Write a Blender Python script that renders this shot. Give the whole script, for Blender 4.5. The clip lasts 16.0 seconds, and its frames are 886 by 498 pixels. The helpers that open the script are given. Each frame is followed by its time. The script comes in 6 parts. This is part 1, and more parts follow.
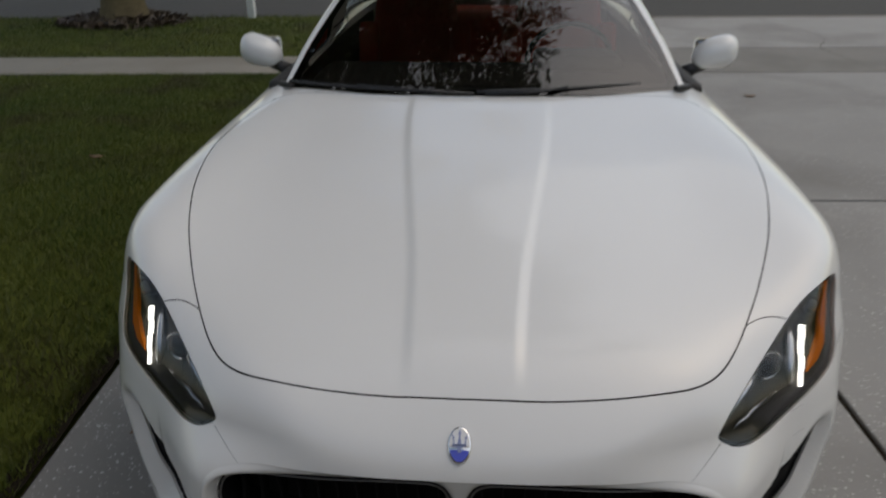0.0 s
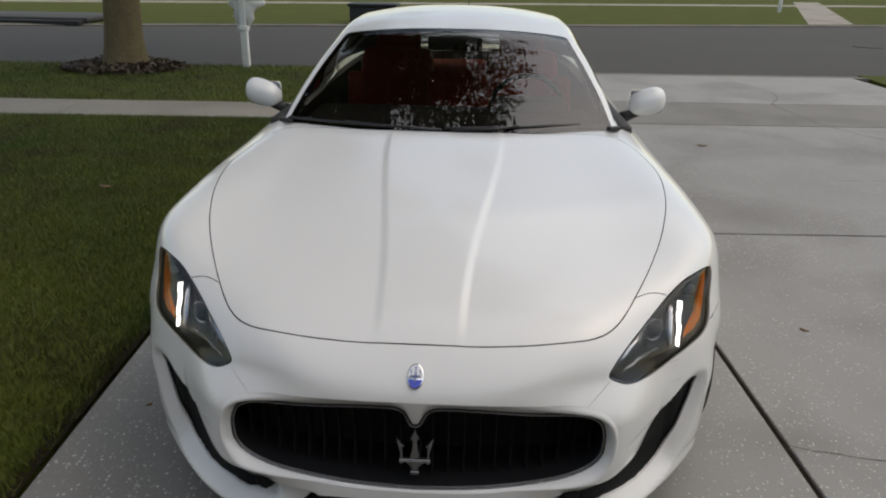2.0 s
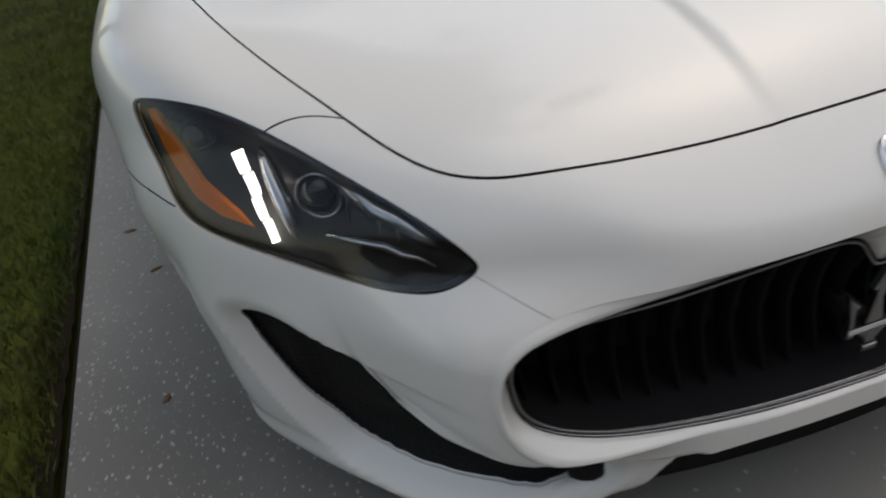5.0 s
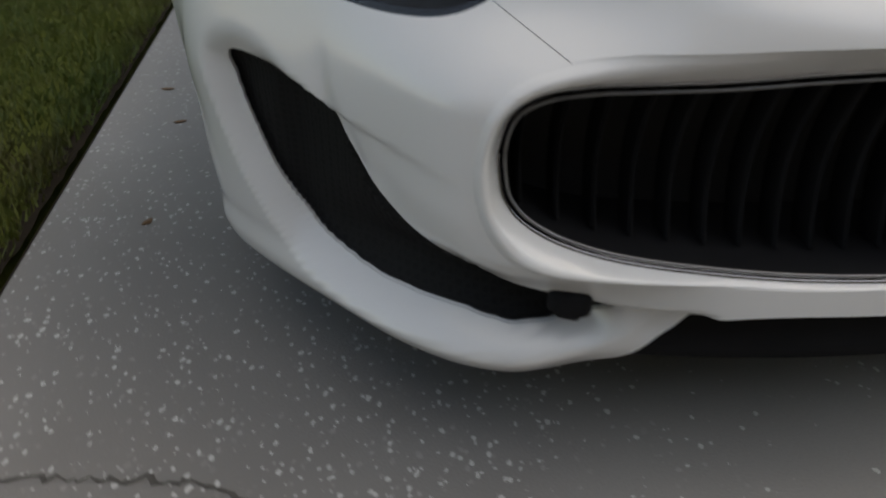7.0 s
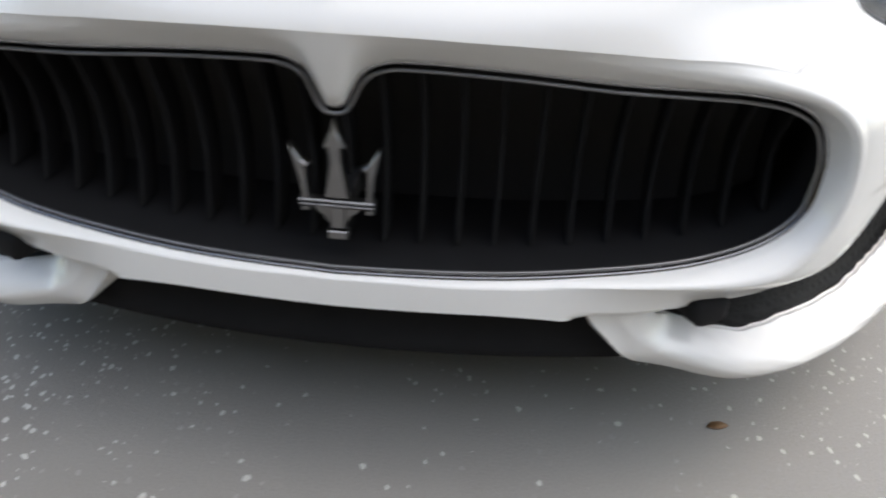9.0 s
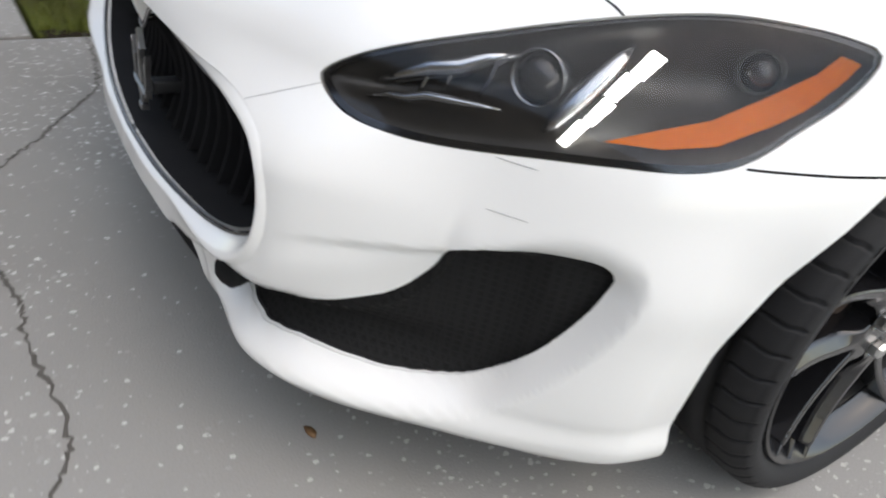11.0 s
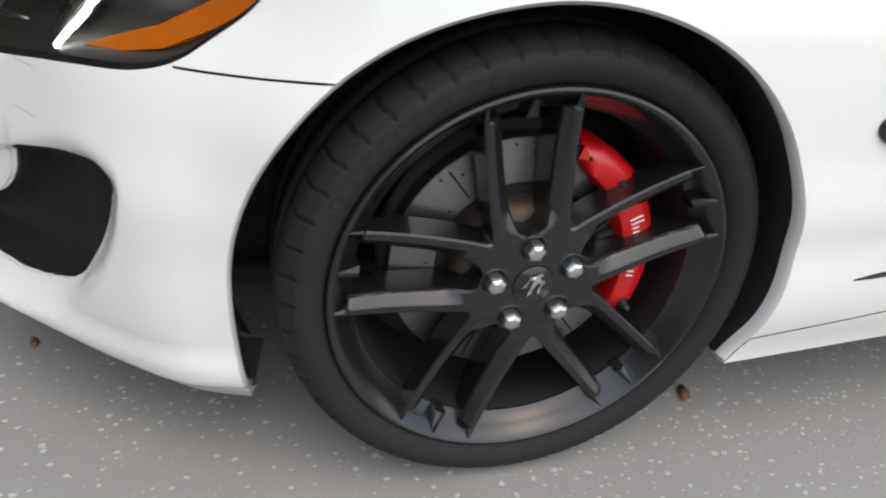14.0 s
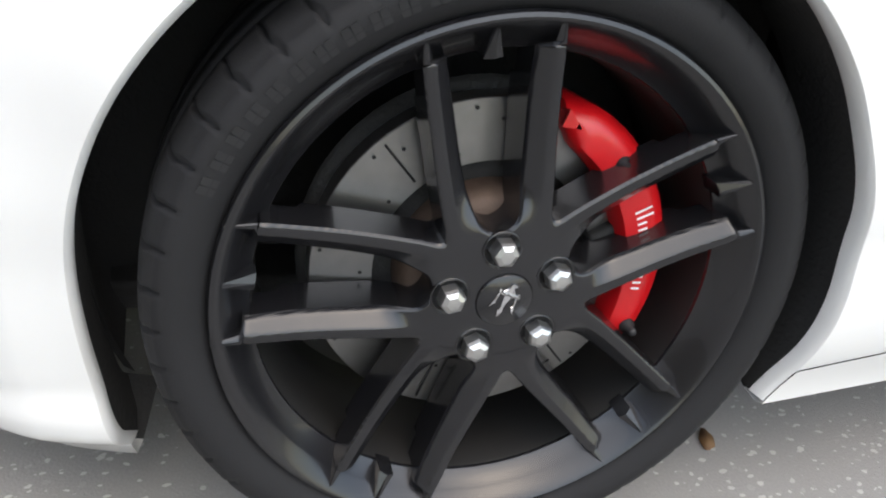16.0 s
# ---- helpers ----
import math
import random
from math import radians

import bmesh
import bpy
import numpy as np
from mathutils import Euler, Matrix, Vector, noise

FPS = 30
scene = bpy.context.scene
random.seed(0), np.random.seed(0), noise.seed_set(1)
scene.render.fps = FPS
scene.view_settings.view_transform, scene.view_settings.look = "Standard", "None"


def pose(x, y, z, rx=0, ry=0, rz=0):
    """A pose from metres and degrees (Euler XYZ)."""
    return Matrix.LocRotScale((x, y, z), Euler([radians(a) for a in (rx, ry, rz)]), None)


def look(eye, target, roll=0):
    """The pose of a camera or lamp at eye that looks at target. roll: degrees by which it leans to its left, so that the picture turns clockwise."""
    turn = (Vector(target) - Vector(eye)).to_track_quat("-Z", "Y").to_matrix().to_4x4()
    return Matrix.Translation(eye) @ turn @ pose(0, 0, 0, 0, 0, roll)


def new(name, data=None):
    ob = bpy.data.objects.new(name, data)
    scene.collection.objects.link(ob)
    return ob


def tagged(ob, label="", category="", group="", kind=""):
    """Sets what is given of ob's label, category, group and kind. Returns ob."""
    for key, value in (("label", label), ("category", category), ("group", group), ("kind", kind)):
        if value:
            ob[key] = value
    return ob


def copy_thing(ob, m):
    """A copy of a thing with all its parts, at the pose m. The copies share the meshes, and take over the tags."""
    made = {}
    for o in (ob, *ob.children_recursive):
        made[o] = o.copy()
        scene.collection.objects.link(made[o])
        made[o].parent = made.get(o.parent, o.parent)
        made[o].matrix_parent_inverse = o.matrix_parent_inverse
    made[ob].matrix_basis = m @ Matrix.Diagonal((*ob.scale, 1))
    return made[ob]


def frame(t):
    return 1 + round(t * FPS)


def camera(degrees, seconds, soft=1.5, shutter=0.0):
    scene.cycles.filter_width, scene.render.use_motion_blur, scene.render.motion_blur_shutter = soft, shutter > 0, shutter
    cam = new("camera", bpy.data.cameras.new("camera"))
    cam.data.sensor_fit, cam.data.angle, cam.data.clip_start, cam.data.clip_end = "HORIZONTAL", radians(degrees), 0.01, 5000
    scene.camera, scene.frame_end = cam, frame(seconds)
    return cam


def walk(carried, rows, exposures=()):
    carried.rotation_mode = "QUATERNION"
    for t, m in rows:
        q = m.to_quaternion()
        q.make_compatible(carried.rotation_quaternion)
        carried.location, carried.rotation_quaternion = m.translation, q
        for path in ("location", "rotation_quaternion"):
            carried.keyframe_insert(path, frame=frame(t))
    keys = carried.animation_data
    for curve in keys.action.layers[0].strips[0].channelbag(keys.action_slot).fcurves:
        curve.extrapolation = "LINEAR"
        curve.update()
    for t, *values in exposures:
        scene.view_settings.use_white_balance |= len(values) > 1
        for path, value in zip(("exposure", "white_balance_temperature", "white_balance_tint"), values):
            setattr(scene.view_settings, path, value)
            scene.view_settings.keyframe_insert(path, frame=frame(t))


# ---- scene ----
cam = camera(62.88, 16.0, soft=2.0, shutter=0.5)
PATH = [
    (0.0, pose(0.048, -0.878, 1.473, 64.49, 0.44, 3.98)),
    (0.5, pose(0.034, -1.048, 1.526, 67.71, 0.08, 1.61)),
    (1.0, pose(0.079, -1.185, 1.532, 66.79, -0.34, 2.33)),
    (1.5, pose(0.129, -1.294, 1.535, 67.84, -1.34, 2.39)),
    (2.0, pose(0.136, -1.368, 1.528, 68.42, -0.87, 3.18)),
    (2.5, pose(0.134, -1.431, 1.523, 67.76, -0.78, 3.56)),
    (3.0, pose(0.124, -1.415, 1.518, 65.81, -0.21, 4.02)),
    (3.5, pose(0.015, -1.221, 1.378, 55.83, 0.31, 2.72)),
    (4.0, pose(-0.242, -0.861, 1.263, 53.33, 4.39, -1.10)),
    (4.2, pose(-0.321, -0.725, 1.214, 53.17, 6.03, -4.26)),
    (6.3, pose(-0.928, -0.309, 0.891, 57.41, 7.56, -28.82)),
    (6.5, pose(-0.841, -0.325, 0.856, 55.55, 4.20, -22.86)),
    (7.0, pose(-0.607, -0.470, 0.725, 58.00, -0.59, -6.42)),
    (7.5, pose(-0.506, -0.570, 0.652, 65.22, -2.68, -4.92)),
    (8.0, pose(-0.238, -0.620, 0.748, 60.82, 0.79, 2.28)),
    (8.5, pose(-0.021, -0.598, 0.712, 61.54, -4.40, 5.20)),
    (9.0, pose(0.172, -0.511, 0.731, 57.24, -1.90, 6.75)),
    (9.5, pose(0.484, -0.481, 0.729, 59.83, -1.33, 18.81)),
    (9.7, pose(0.590, -0.456, 0.753, 59.48, -4.20, 23.07)),
    (11.8, pose(1.512, 0.150, 0.885, 57.77, -7.39, 72.61)),
    (12.0, pose(1.590, 0.197, 0.878, 59.22, -7.50, 73.03)),
    (12.5, pose(1.634, 0.262, 0.858, 60.98, -6.55, 71.29)),
    (13.0, pose(1.594, 0.334, 0.869, 60.70, -6.46, 69.39)),
    (13.5, pose(1.591, 0.460, 0.846, 59.71, -7.01, 74.06)),
    (14.0, pose(1.586, 0.577, 0.851, 58.76, -6.27, 75.28)),
    (14.5, pose(1.494, 0.636, 0.783, 56.14, -6.32, 74.21)),
    (15.0, pose(1.396, 0.677, 0.723, 58.25, -6.68, 72.30)),
    (15.5, pose(1.398, 0.699, 0.704, 60.20, -5.49, 74.94)),
    (16.0, pose(1.413, 0.706, 0.705, 61.26, -5.63, 75.36)),
]
walk(cam, PATH, [(0.0, -0.50, 7430), (2.0, -0.10, 7580), (2.8, 0.0, 7580), (3.3, -0.10, 7580), (4.2, -0.08, 7580), (6.5, 0.06, 7680), (7.0, 0.18, 7630), (8.0, 0.76, 7430), (9.0, 1.04, 7230), (9.7, 1.20, 7180),
                 (12.0, 0.56, 7130), (13.5, 0.58, 7130), (14.5, 0.63, 7080), (15.0, 0.64, 7080), (15.5, 0.84, 7030), (16.0, 1.0, 7030)])

# ---------------------------------------------------------------- daylight
world = bpy.data.worlds.new("world")
scene.world = world
world.use_nodes = True
wn = world.node_tree.nodes
sky = wn.new("ShaderNodeTexSky")
sky.sky_type = "NISHITA"
sky.sun_disc = False
sky.sun_elevation = radians(60)
sky.sun_rotation = radians(73)
sky.altitude, sky.air_density, sky.dust_density, sky.ozone_density = 10, 1.2, 1.5, 1.0
wn["Background"].inputs["Strength"].default_value = 0.19
haze = wn.new("ShaderNodeHueSaturation")
haze.inputs["Saturation"].default_value = 0.86
world.node_tree.links.new(sky.outputs["Color"], haze.inputs["Color"])
world.node_tree.links.new(haze.outputs["Color"], wn["Background"].inputs["Color"])
sun = new("sun", bpy.data.lights.new("sun", "SUN"))
sun.data.energy, sun.data.angle, sun.data.color = 0.95, radians(100), (1.0, 0.955, 0.875)
sun.matrix_world = look((2.4, 0.7, 7.2), (0, 0, 0))


# ---------------------------------------------------------------- materials
def material(name, base, rough=0.5, metal=0.0, coat=0.0, vary=0.0, scale=8.0, bump=0.0, bump_scale=200.0, fine=0.0, random_amount=0.0):
    """A surface with blotches (scale), fine grain (bump_scale) and relief."""
    m = bpy.data.materials.new(name)
    m.use_nodes = True
    n, l = m.node_tree.nodes, m.node_tree.links
    b = n["Principled BSDF"]
    b.inputs["Base Color"].default_value = (*base, 1)
    b.inputs["Roughness"].default_value = rough
    b.inputs["Metallic"].default_value = metal
    b.inputs["Coat Weight"].default_value = coat
    b.inputs["Coat Roughness"].default_value = 0.04
    if rough >= 0.9:
        b.inputs["Specular IOR Level"].default_value = 0.12
    co = n.new("ShaderNodeTexCoord")
    if vary or fine or random_amount:
        big, small = n.new("ShaderNodeTexNoise"), n.new("ShaderNodeTexNoise")
        big.inputs["Scale"].default_value, small.inputs["Scale"].default_value = scale, bump_scale
        big.inputs["Detail"].default_value = 5
        for q in (big, small):
            l.new(co.outputs["Object"], q.inputs["Vector"])
        s1, s2 = n.new("ShaderNodeMath"), n.new("ShaderNodeMath")
        s1.operation = s2.operation = "MULTIPLY_ADD"
        s1.inputs[1].default_value, s1.inputs[2].default_value = 2 * vary, 1 - vary
        s2.inputs[1].default_value = 2 * fine
        l.new(big.outputs["Fac"], s1.inputs[0])
        l.new(small.outputs["Fac"], s2.inputs[0])
        l.new(s1.outputs[0], s2.inputs[2])
        val = s2.outputs[0]
        if random_amount:
            info, s3 = n.new("ShaderNodeObjectInfo"), n.new("ShaderNodeMath")
            s3.operation = "MULTIPLY_ADD"
            s3.inputs[1].default_value = random_amount
            l.new(info.outputs["Random"], s3.inputs[0])
            l.new(val, s3.inputs[2])
            val = s3.outputs[0]
        sc = n.new("ShaderNodeVectorMath")
        sc.operation = "SCALE"
        sc.inputs[0].default_value = base
        l.new(val, sc.inputs["Scale"])
        l.new(sc.outputs["Vector"], b.inputs["Base Color"])
    if bump:
        t, bp = n.new("ShaderNodeTexNoise"), n.new("ShaderNodeBump")
        t.inputs["Scale"].default_value, t.inputs["Detail"].default_value = bump_scale, 4
        bp.inputs["Strength"].default_value, bp.inputs["Distance"].default_value = bump, 0.004
        l.new(co.outputs["Object"], t.inputs["Vector"])
        l.new(t.outputs["Fac"], bp.inputs["Height"])
        l.new(bp.outputs["Normal"], b.inputs["Normal"])
    return m


PAINT = material("white_paint", (0.80, 0.80, 0.78), 0.32, 0.0, 0.9, vary=0.02, scale=3, fine=0.01, bump_scale=900)
SEAM = material("seam_black", (0.012, 0.012, 0.013), 0.7, vary=0.1)
BLACK = material("black_plastic", (0.018, 0.018, 0.019), 0.45, vary=0.15, scale=30, bump=0.15, bump_scale=400)
GLOSS_BLACK = material("gloss_black", (0.010, 0.010, 0.011), 0.18, 0, 0.4, vary=0.1, scale=10)
LINER = material("wheel_liner", (0.022, 0.022, 0.022), 0.85, vary=0.3, scale=12, bump=0.5, bump_scale=150)
RIM = material("matt_black_rim", (0.011, 0.011, 0.0125), 0.24, 0.0, 0.35, vary=0.08, scale=20, bump=0.05, bump_scale=900)
BARREL = material("dusty_black_barrel", (0.014, 0.0135, 0.013), 0.6, 0.0, 0.0, vary=0.3, scale=25)
RUBBER = material("tyre_rubber", (0.012, 0.012, 0.013), 0.72, vary=0.18, scale=14, bump=0.12, bump_scale=500, fine=0.06)
RUBBER.node_tree.nodes["Principled BSDF"].inputs["Specular IOR Level"].default_value = 0.35
TYRE_MARK = material("tyre_mark_rubber", (0.014, 0.014, 0.015), 0.75, vary=0.2, scale=40)
NUT = material("nut_chrome", (0.62, 0.62, 0.61), 0.30, 1.0, vary=0.06, scale=60)
CHROME = material("chrome", (0.75, 0.75, 0.76), 0.10, 1.0, vary=0.03, scale=40)
DARK_CHROME = material("dark_chrome", (0.30, 0.30, 0.31), 0.18, 1.0, vary=0.05, scale=40)
SATIN = material("satin_chrome", (0.25, 0.25, 0.255), 0.36, 1.0, vary=0.08, scale=60)
STEEL = material("brake_steel", (0.26, 0.256, 0.25), 0.30, 0.9, vary=0.12, scale=60, bump=0.08, bump_scale=600)
RUST = material("rusty_steel", (0.105, 0.072, 0.055), 0.6, 0.5, vary=0.35, scale=60, bump=0.2, bump_scale=400)
RED = material("red_caliper", (0.56, 0.006, 0.010), 0.34, 0, 0.25, vary=0.06, scale=30)
GRILLE_BLACK = material("matt_black_grille", (0.017, 0.017, 0.018), 0.6, vary=0.2, scale=20)
GRILLE_BLACK.node_tree.nodes["Principled BSDF"].inputs["Specular IOR Level"].default_value = 0.06
PRINT_BLACK = material("black_glass_print", (0.003, 0.003, 0.003), 0.9, vary=0.1, scale=30)
RADIATOR = material("dusty_radiator", (0.030, 0.030, 0.031), 0.8, vary=0.25, scale=14, bump=0.3, bump_scale=240)
COVER_LINE = material("cover_line", (0.45, 0.45, 0.44), 0.6, vary=0.1)
WHITE = material("white_print", (0.85, 0.85, 0.85), 0.4)
BLUE = material("blue_enamel", (0.02, 0.05, 0.55), 0.2, 0, 0.6, vary=0.1, scale=200)
LEATHER = material("red_leather", (0.62, 0.065, 0.03), 0.5, vary=0.12, scale=12, bump=0.25, bump_scale=300)
TRIM = material("dark_leather", (0.02, 0.018, 0.017), 0.6, vary=0.2, scale=12, bump=0.2, bump_scale=300)
REFLECTOR = material("lamp_bowl", (0.10, 0.10, 0.105), 0.25, 0.8, vary=0.15, scale=50)
BOWL = material("lamp_chrome", (0.55, 0.56, 0.58), 0.2, 1.0, vary=0.1, scale=40)


def glass(name, tint, rough=0.0, ior=1.52):
    m = bpy.data.materials.new(name)
    m.use_nodes = True
    n, l = m.node_tree.nodes, m.node_tree.links
    b = n["Principled BSDF"]
    clear, fres, mix, gloss = n.new("ShaderNodeBsdfTransparent"), n.new("ShaderNodeFresnel"), n.new("ShaderNodeMixShader"), n.new("ShaderNodeBsdfGlossy")
    clear.inputs["Color"].default_value = (*tint, 1)
    gloss.inputs["Roughness"].default_value = rough
    fres.inputs["IOR"].default_value = ior
    l.new(fres.outputs[0], mix.inputs[0])
    l.new(clear.outputs[0], mix.inputs[1])
    l.new(gloss.outputs[0], mix.inputs[2])
    l.new(mix.outputs[0], n["Material Output"].inputs["Surface"])
    n.remove(b)
    return m


GLASS = glass("windscreen_glass", (0.44, 0.455, 0.45), 0.0, 1.95)
DARK_GLASS = glass("tinted_glass", (0.10, 0.11, 0.11), 0.0, 1.6)
LENS = glass("lamp_lens", (0.90, 0.90, 0.90), 0.01, 1.42)
BADGE_GREY = material("badge_grey_blue", (0.28, 0.32, 0.50), 0.3, 0.3, vary=0.1, scale=100)
HOUSING = material("lamp_housing", (0.040, 0.038, 0.036), 0.40, 0.5, vary=0.4, scale=24, fine=.06)
ORANGE = material("amber_plastic", (0.62, 0.150, 0.006), 0.5, 0, 0.0, vary=0.15, scale=60, fine=0.15, bump_scale=500)

ORANGE.node_tree.nodes["Principled BSDF"].inputs["Specular IOR Level"].default_value = 0.15


def glow(name, colour, strength):
    m = bpy.data.materials.new(name)
    m.use_nodes = True
    b = m.node_tree.nodes["Principled BSDF"]
    b.inputs["Base Color"].default_value = (*colour, 1)
    b.inputs["Emission Color"].default_value = (*colour, 1)
    b.inputs["Emission Strength"].default_value = strength
    return m


LED = glow("daytime_led", (0.95, 0.98, 1.0), 3.5)


# ---------------------------------------------------------------- mesh helpers
def thing(name, label, category, at=(0, 0, 0), group="", kind=""):
    e = new(name)
    e.location = at
    e.empty_display_size = 0.1
    return tagged(e, label, category, group, kind)


def mesh_object(name, verts, faces, mat, parent=None, label="", smooth=True, normals=None, uv=None):
    me = bpy.data.meshes.new(name)
    if normals is not None:
        v, f, n = np.asarray(verts, float), np.asarray(faces, int), np.asarray(normals, float)
        fn = np.cross(v[f[:, 1]] - v[f[:, 0]], v[f[:, 2]] - v[f[:, 0]])
        back = (fn * n[f].sum(1)).sum(1) < 0
        faces = np.where(back[:, None], f[:, ::-1], f)
    me.from_pydata([tuple(map(float, v)) for v in verts], [], [tuple(map(int, f)) for f in faces])
    me.materials.append(mat)
    me.polygons.foreach_set("use_smooth", [smooth] * len(me.polygons))
    me.update()
    if normals is not None:
        me.normals_split_custom_set_from_vertices([tuple(map(float, v)) for v in normals])
    ob = new(name, me)
    if parent:
        ob.parent = parent
        ob.matrix_parent_inverse = Matrix.Translation(-parent.location) if parent.type == "EMPTY" else Matrix()
    if label:
        tagged(ob, label)
    return ob


def part(name, bm, mat, parent, label="", smooth=True):
    bmesh.ops.recalc_face_normals(bm, faces=bm.faces)
    me = bpy.data.meshes.new(name)
    bm.to_mesh(me)
    bm.free()
    me.materials.append(mat)
    me.polygons.foreach_set("use_smooth", [smooth] * len(me.polygons))
    ob = new(name, me)
    if parent:
        ob.parent = parent
        if parent.type == "EMPTY" and parent.parent is None:
            ob.matrix_parent_inverse = Matrix.Translation(-parent.location)
    if label:
        tagged(ob, label)
    return ob


def bevelled_box(a, b, r=0.01, segments=2, bm=None, m=None):
    own = bm is None
    bm = bm or bmesh.new()
    made = bmesh.ops.create_cube(bm, size=1)["verts"]
    for v in made:
        v.co = Vector([a[i] + (v.co[i] + 0.5) * (b[i] - a[i]) for i in range(3)])
    if r:
        edges = {e for v in made for e in v.link_edges}
        out = bmesh.ops.bevel(bm, geom=list(edges), offset=r, segments=segments, affect="EDGES", profile=0.6)
        made = list({v for f in out["faces"] for v in f.verts} | {v for v in made if v.is_valid})
    if m is not None:
        bmesh.ops.transform(bm, matrix=m, verts=made)
    return bm


def lathe(profile, segments, mat_x=True, bm=None, a0=0.0, a1=360.0):
    """Turns a profile of (x, r) about the x axis."""
    bm = bm or bmesh.new()
    full = abs(a1 - a0) >= 360
    count = segments if full else segments + 1
    rings = []
    for i in range(count):
        a = radians(a0 + (a1 - a0) * i / segments)
        rings.append([bm.verts.new((x, r * math.cos(a), r * math.sin(a))) for x, r in profile])
    for i in range(segments):
        p, q = rings[i], rings[(i + 1) % count]
        for k in range(len(profile) - 1):
            bm.faces.new((p[k], p[k + 1], q[k + 1], q[k]))
    return bm


def prism(outline, depth, bm=None, m=None, chamfer=0.0):
    """A flat outline (u, v) given thickness along w, with a bevelled front edge."""
    bm = bm or bmesh.new()
    c = Vector((sum(p[0] for p in outline) / len(outline), sum(p[1] for p in outline) / len(outline)))
    back = [bm.verts.new((p[0], p[1], 0)) for p in outline]
    mid = [bm.verts.new((p[0], p[1], depth - chamfer)) for p in outline]
    made = back + mid
    top_ring = mid
    if chamfer:
        top_ring = []
        k = len(outline)
        for i in range(k):
            a, b, d = (Vector(outline[j % k]) for j in (i - 1, i, i + 1))
            e1, e2 = (b - a).normalized(), (d - b).normalized()
            nrm = Vector((-(e1.y + e2.y), e1.x + e2.x))
            nrm = nrm.normalized() if nrm.length > 1e-6 else Vector((0, 0))
            side = 1 if (c - b).dot(nrm) > 0 else -1
            q = b + nrm * chamfer * side
            top_ring.append(bm.verts.new((q.x, q.y, depth)))
        made += top_ring
    k = len(outline)
    rings = [back, mid] + ([top_ring] if chamfer else [])
    for r1, r2 in zip(rings, rings[1:]):
        for i in range(k):
            bm.faces.new((r1[i], r1[(i + 1) % k], r2[(i + 1) % k], r2[i]))
    bm.faces.new(top_ring)
    bm.faces.new(back[::-1])
    if m is not None:
        bmesh.ops.transform(bm, matrix=m, verts=made)
    return bm


def tube(points, radius, sides=8, closed=False, bm=None):
    bm = bm or bmesh.new()
    p = [Vector(q) for q in points]
    rings, k = [], len(p)
    for i in range(k):
        d = (p[(i + 1) % k] - p[i - 1]) if closed else (p[min(i + 1, k - 1)] - p[max(i - 1, 0)])
        d.normalize()
        u = d.cross(Vector((0, 0, 1)))
        u = d.cross(Vector((1, 0, 0))) if u.length < 0.2 else u
        u.normalize()
        w = d.cross(u)
        r = radius[i] if isinstance(radius, (list, tuple)) else radius
        rings.append([bm.verts.new(p[i] + r * (math.cos(t) * u + math.sin(t) * w)) for t in (2 * math.pi * j / sides for j in range(sides))])
    for i in range(k if closed else k - 1):
        a, b = rings[i], rings[(i + 1) % k]
        for j in range(sides):
            bm.faces.new((a[j], a[(j + 1) % sides], b[(j + 1) % sides], b[j]))
    if not closed:
        bm.faces.new(rings[0][::-1])
        bm.faces.new(rings[-1])
    return bm


# ---------------------------------------------------------------- body surface
def spline(xs, ys, x):
    """Smooth curve through the points (xs, ys), level at no overshoot."""
    xs, ys = np.asarray(xs, float), np.asarray(ys, float)
    h = np.diff(xs); dl = np.diff(ys) / h
    m = np.zeros(len(xs)); m[0], m[-1] = dl[0], dl[-1]
    for i in range(1, len(xs) - 1):
        if dl[i - 1] * dl[i] > 0:
            m[i] = (h[i - 1] + h[i]) / (h[i] / dl[i - 1] + h[i - 1] / dl[i])
    x = np.clip(x, xs[0], xs[-1])
    i = np.clip(np.searchsorted(xs, x, side="right") - 1, 0, len(xs) - 2)
    t = (x - xs[i]) / h[i]
    return ((1 + 2 * t) * (1 - t) ** 2 * ys[i] + t * (1 - t) ** 2 * h[i] * m[i]
            + t * t * (3 - 2 * t) * ys[i + 1] + t * t * (t - 1) * h[i] * m[i + 1])

def ramp(a, b, x):
    t = np.clip((x - a) / (b - a), 0, 1)
    return t * t * (3 - 2 * t)

def chain(points, n, closed=False):
    """A smooth curve (centripetal-like Catmull-Rom) through 2D or 3D points, n steps to a span."""
    p = np.asarray(points, float); out = []
    k = len(p)
    for i in range(k if closed else k - 1):
        if closed:
            a, b, c, d = p[(i - 1) % k], p[i], p[(i + 1) % k], p[(i + 2) % k]
        else:
            b, c = p[i], p[i + 1]
            a = p[i - 1] if i else 2 * b - c
            d = p[i + 2] if i + 2 < k else 2 * c - b
        L = np.linalg.norm(c - b) + 1e-9
        m1 = (c - a) / (np.linalg.norm(c - b) + np.linalg.norm(b - a) + 1e-9) * L
        m2 = (d - b) / (np.linalg.norm(d - c) + np.linalg.norm(c - b) + 1e-9) * L
        for t in np.arange(n) / n:
            out.append((1 + 2 * t) * (1 - t) ** 2 * b + t * (1 - t) ** 2 * m1 + t * t * (3 - 2 * t) * c + t * t * (t - 1) * m2)
    if not closed:
        out.append(p[-1])
    return np.array(out)

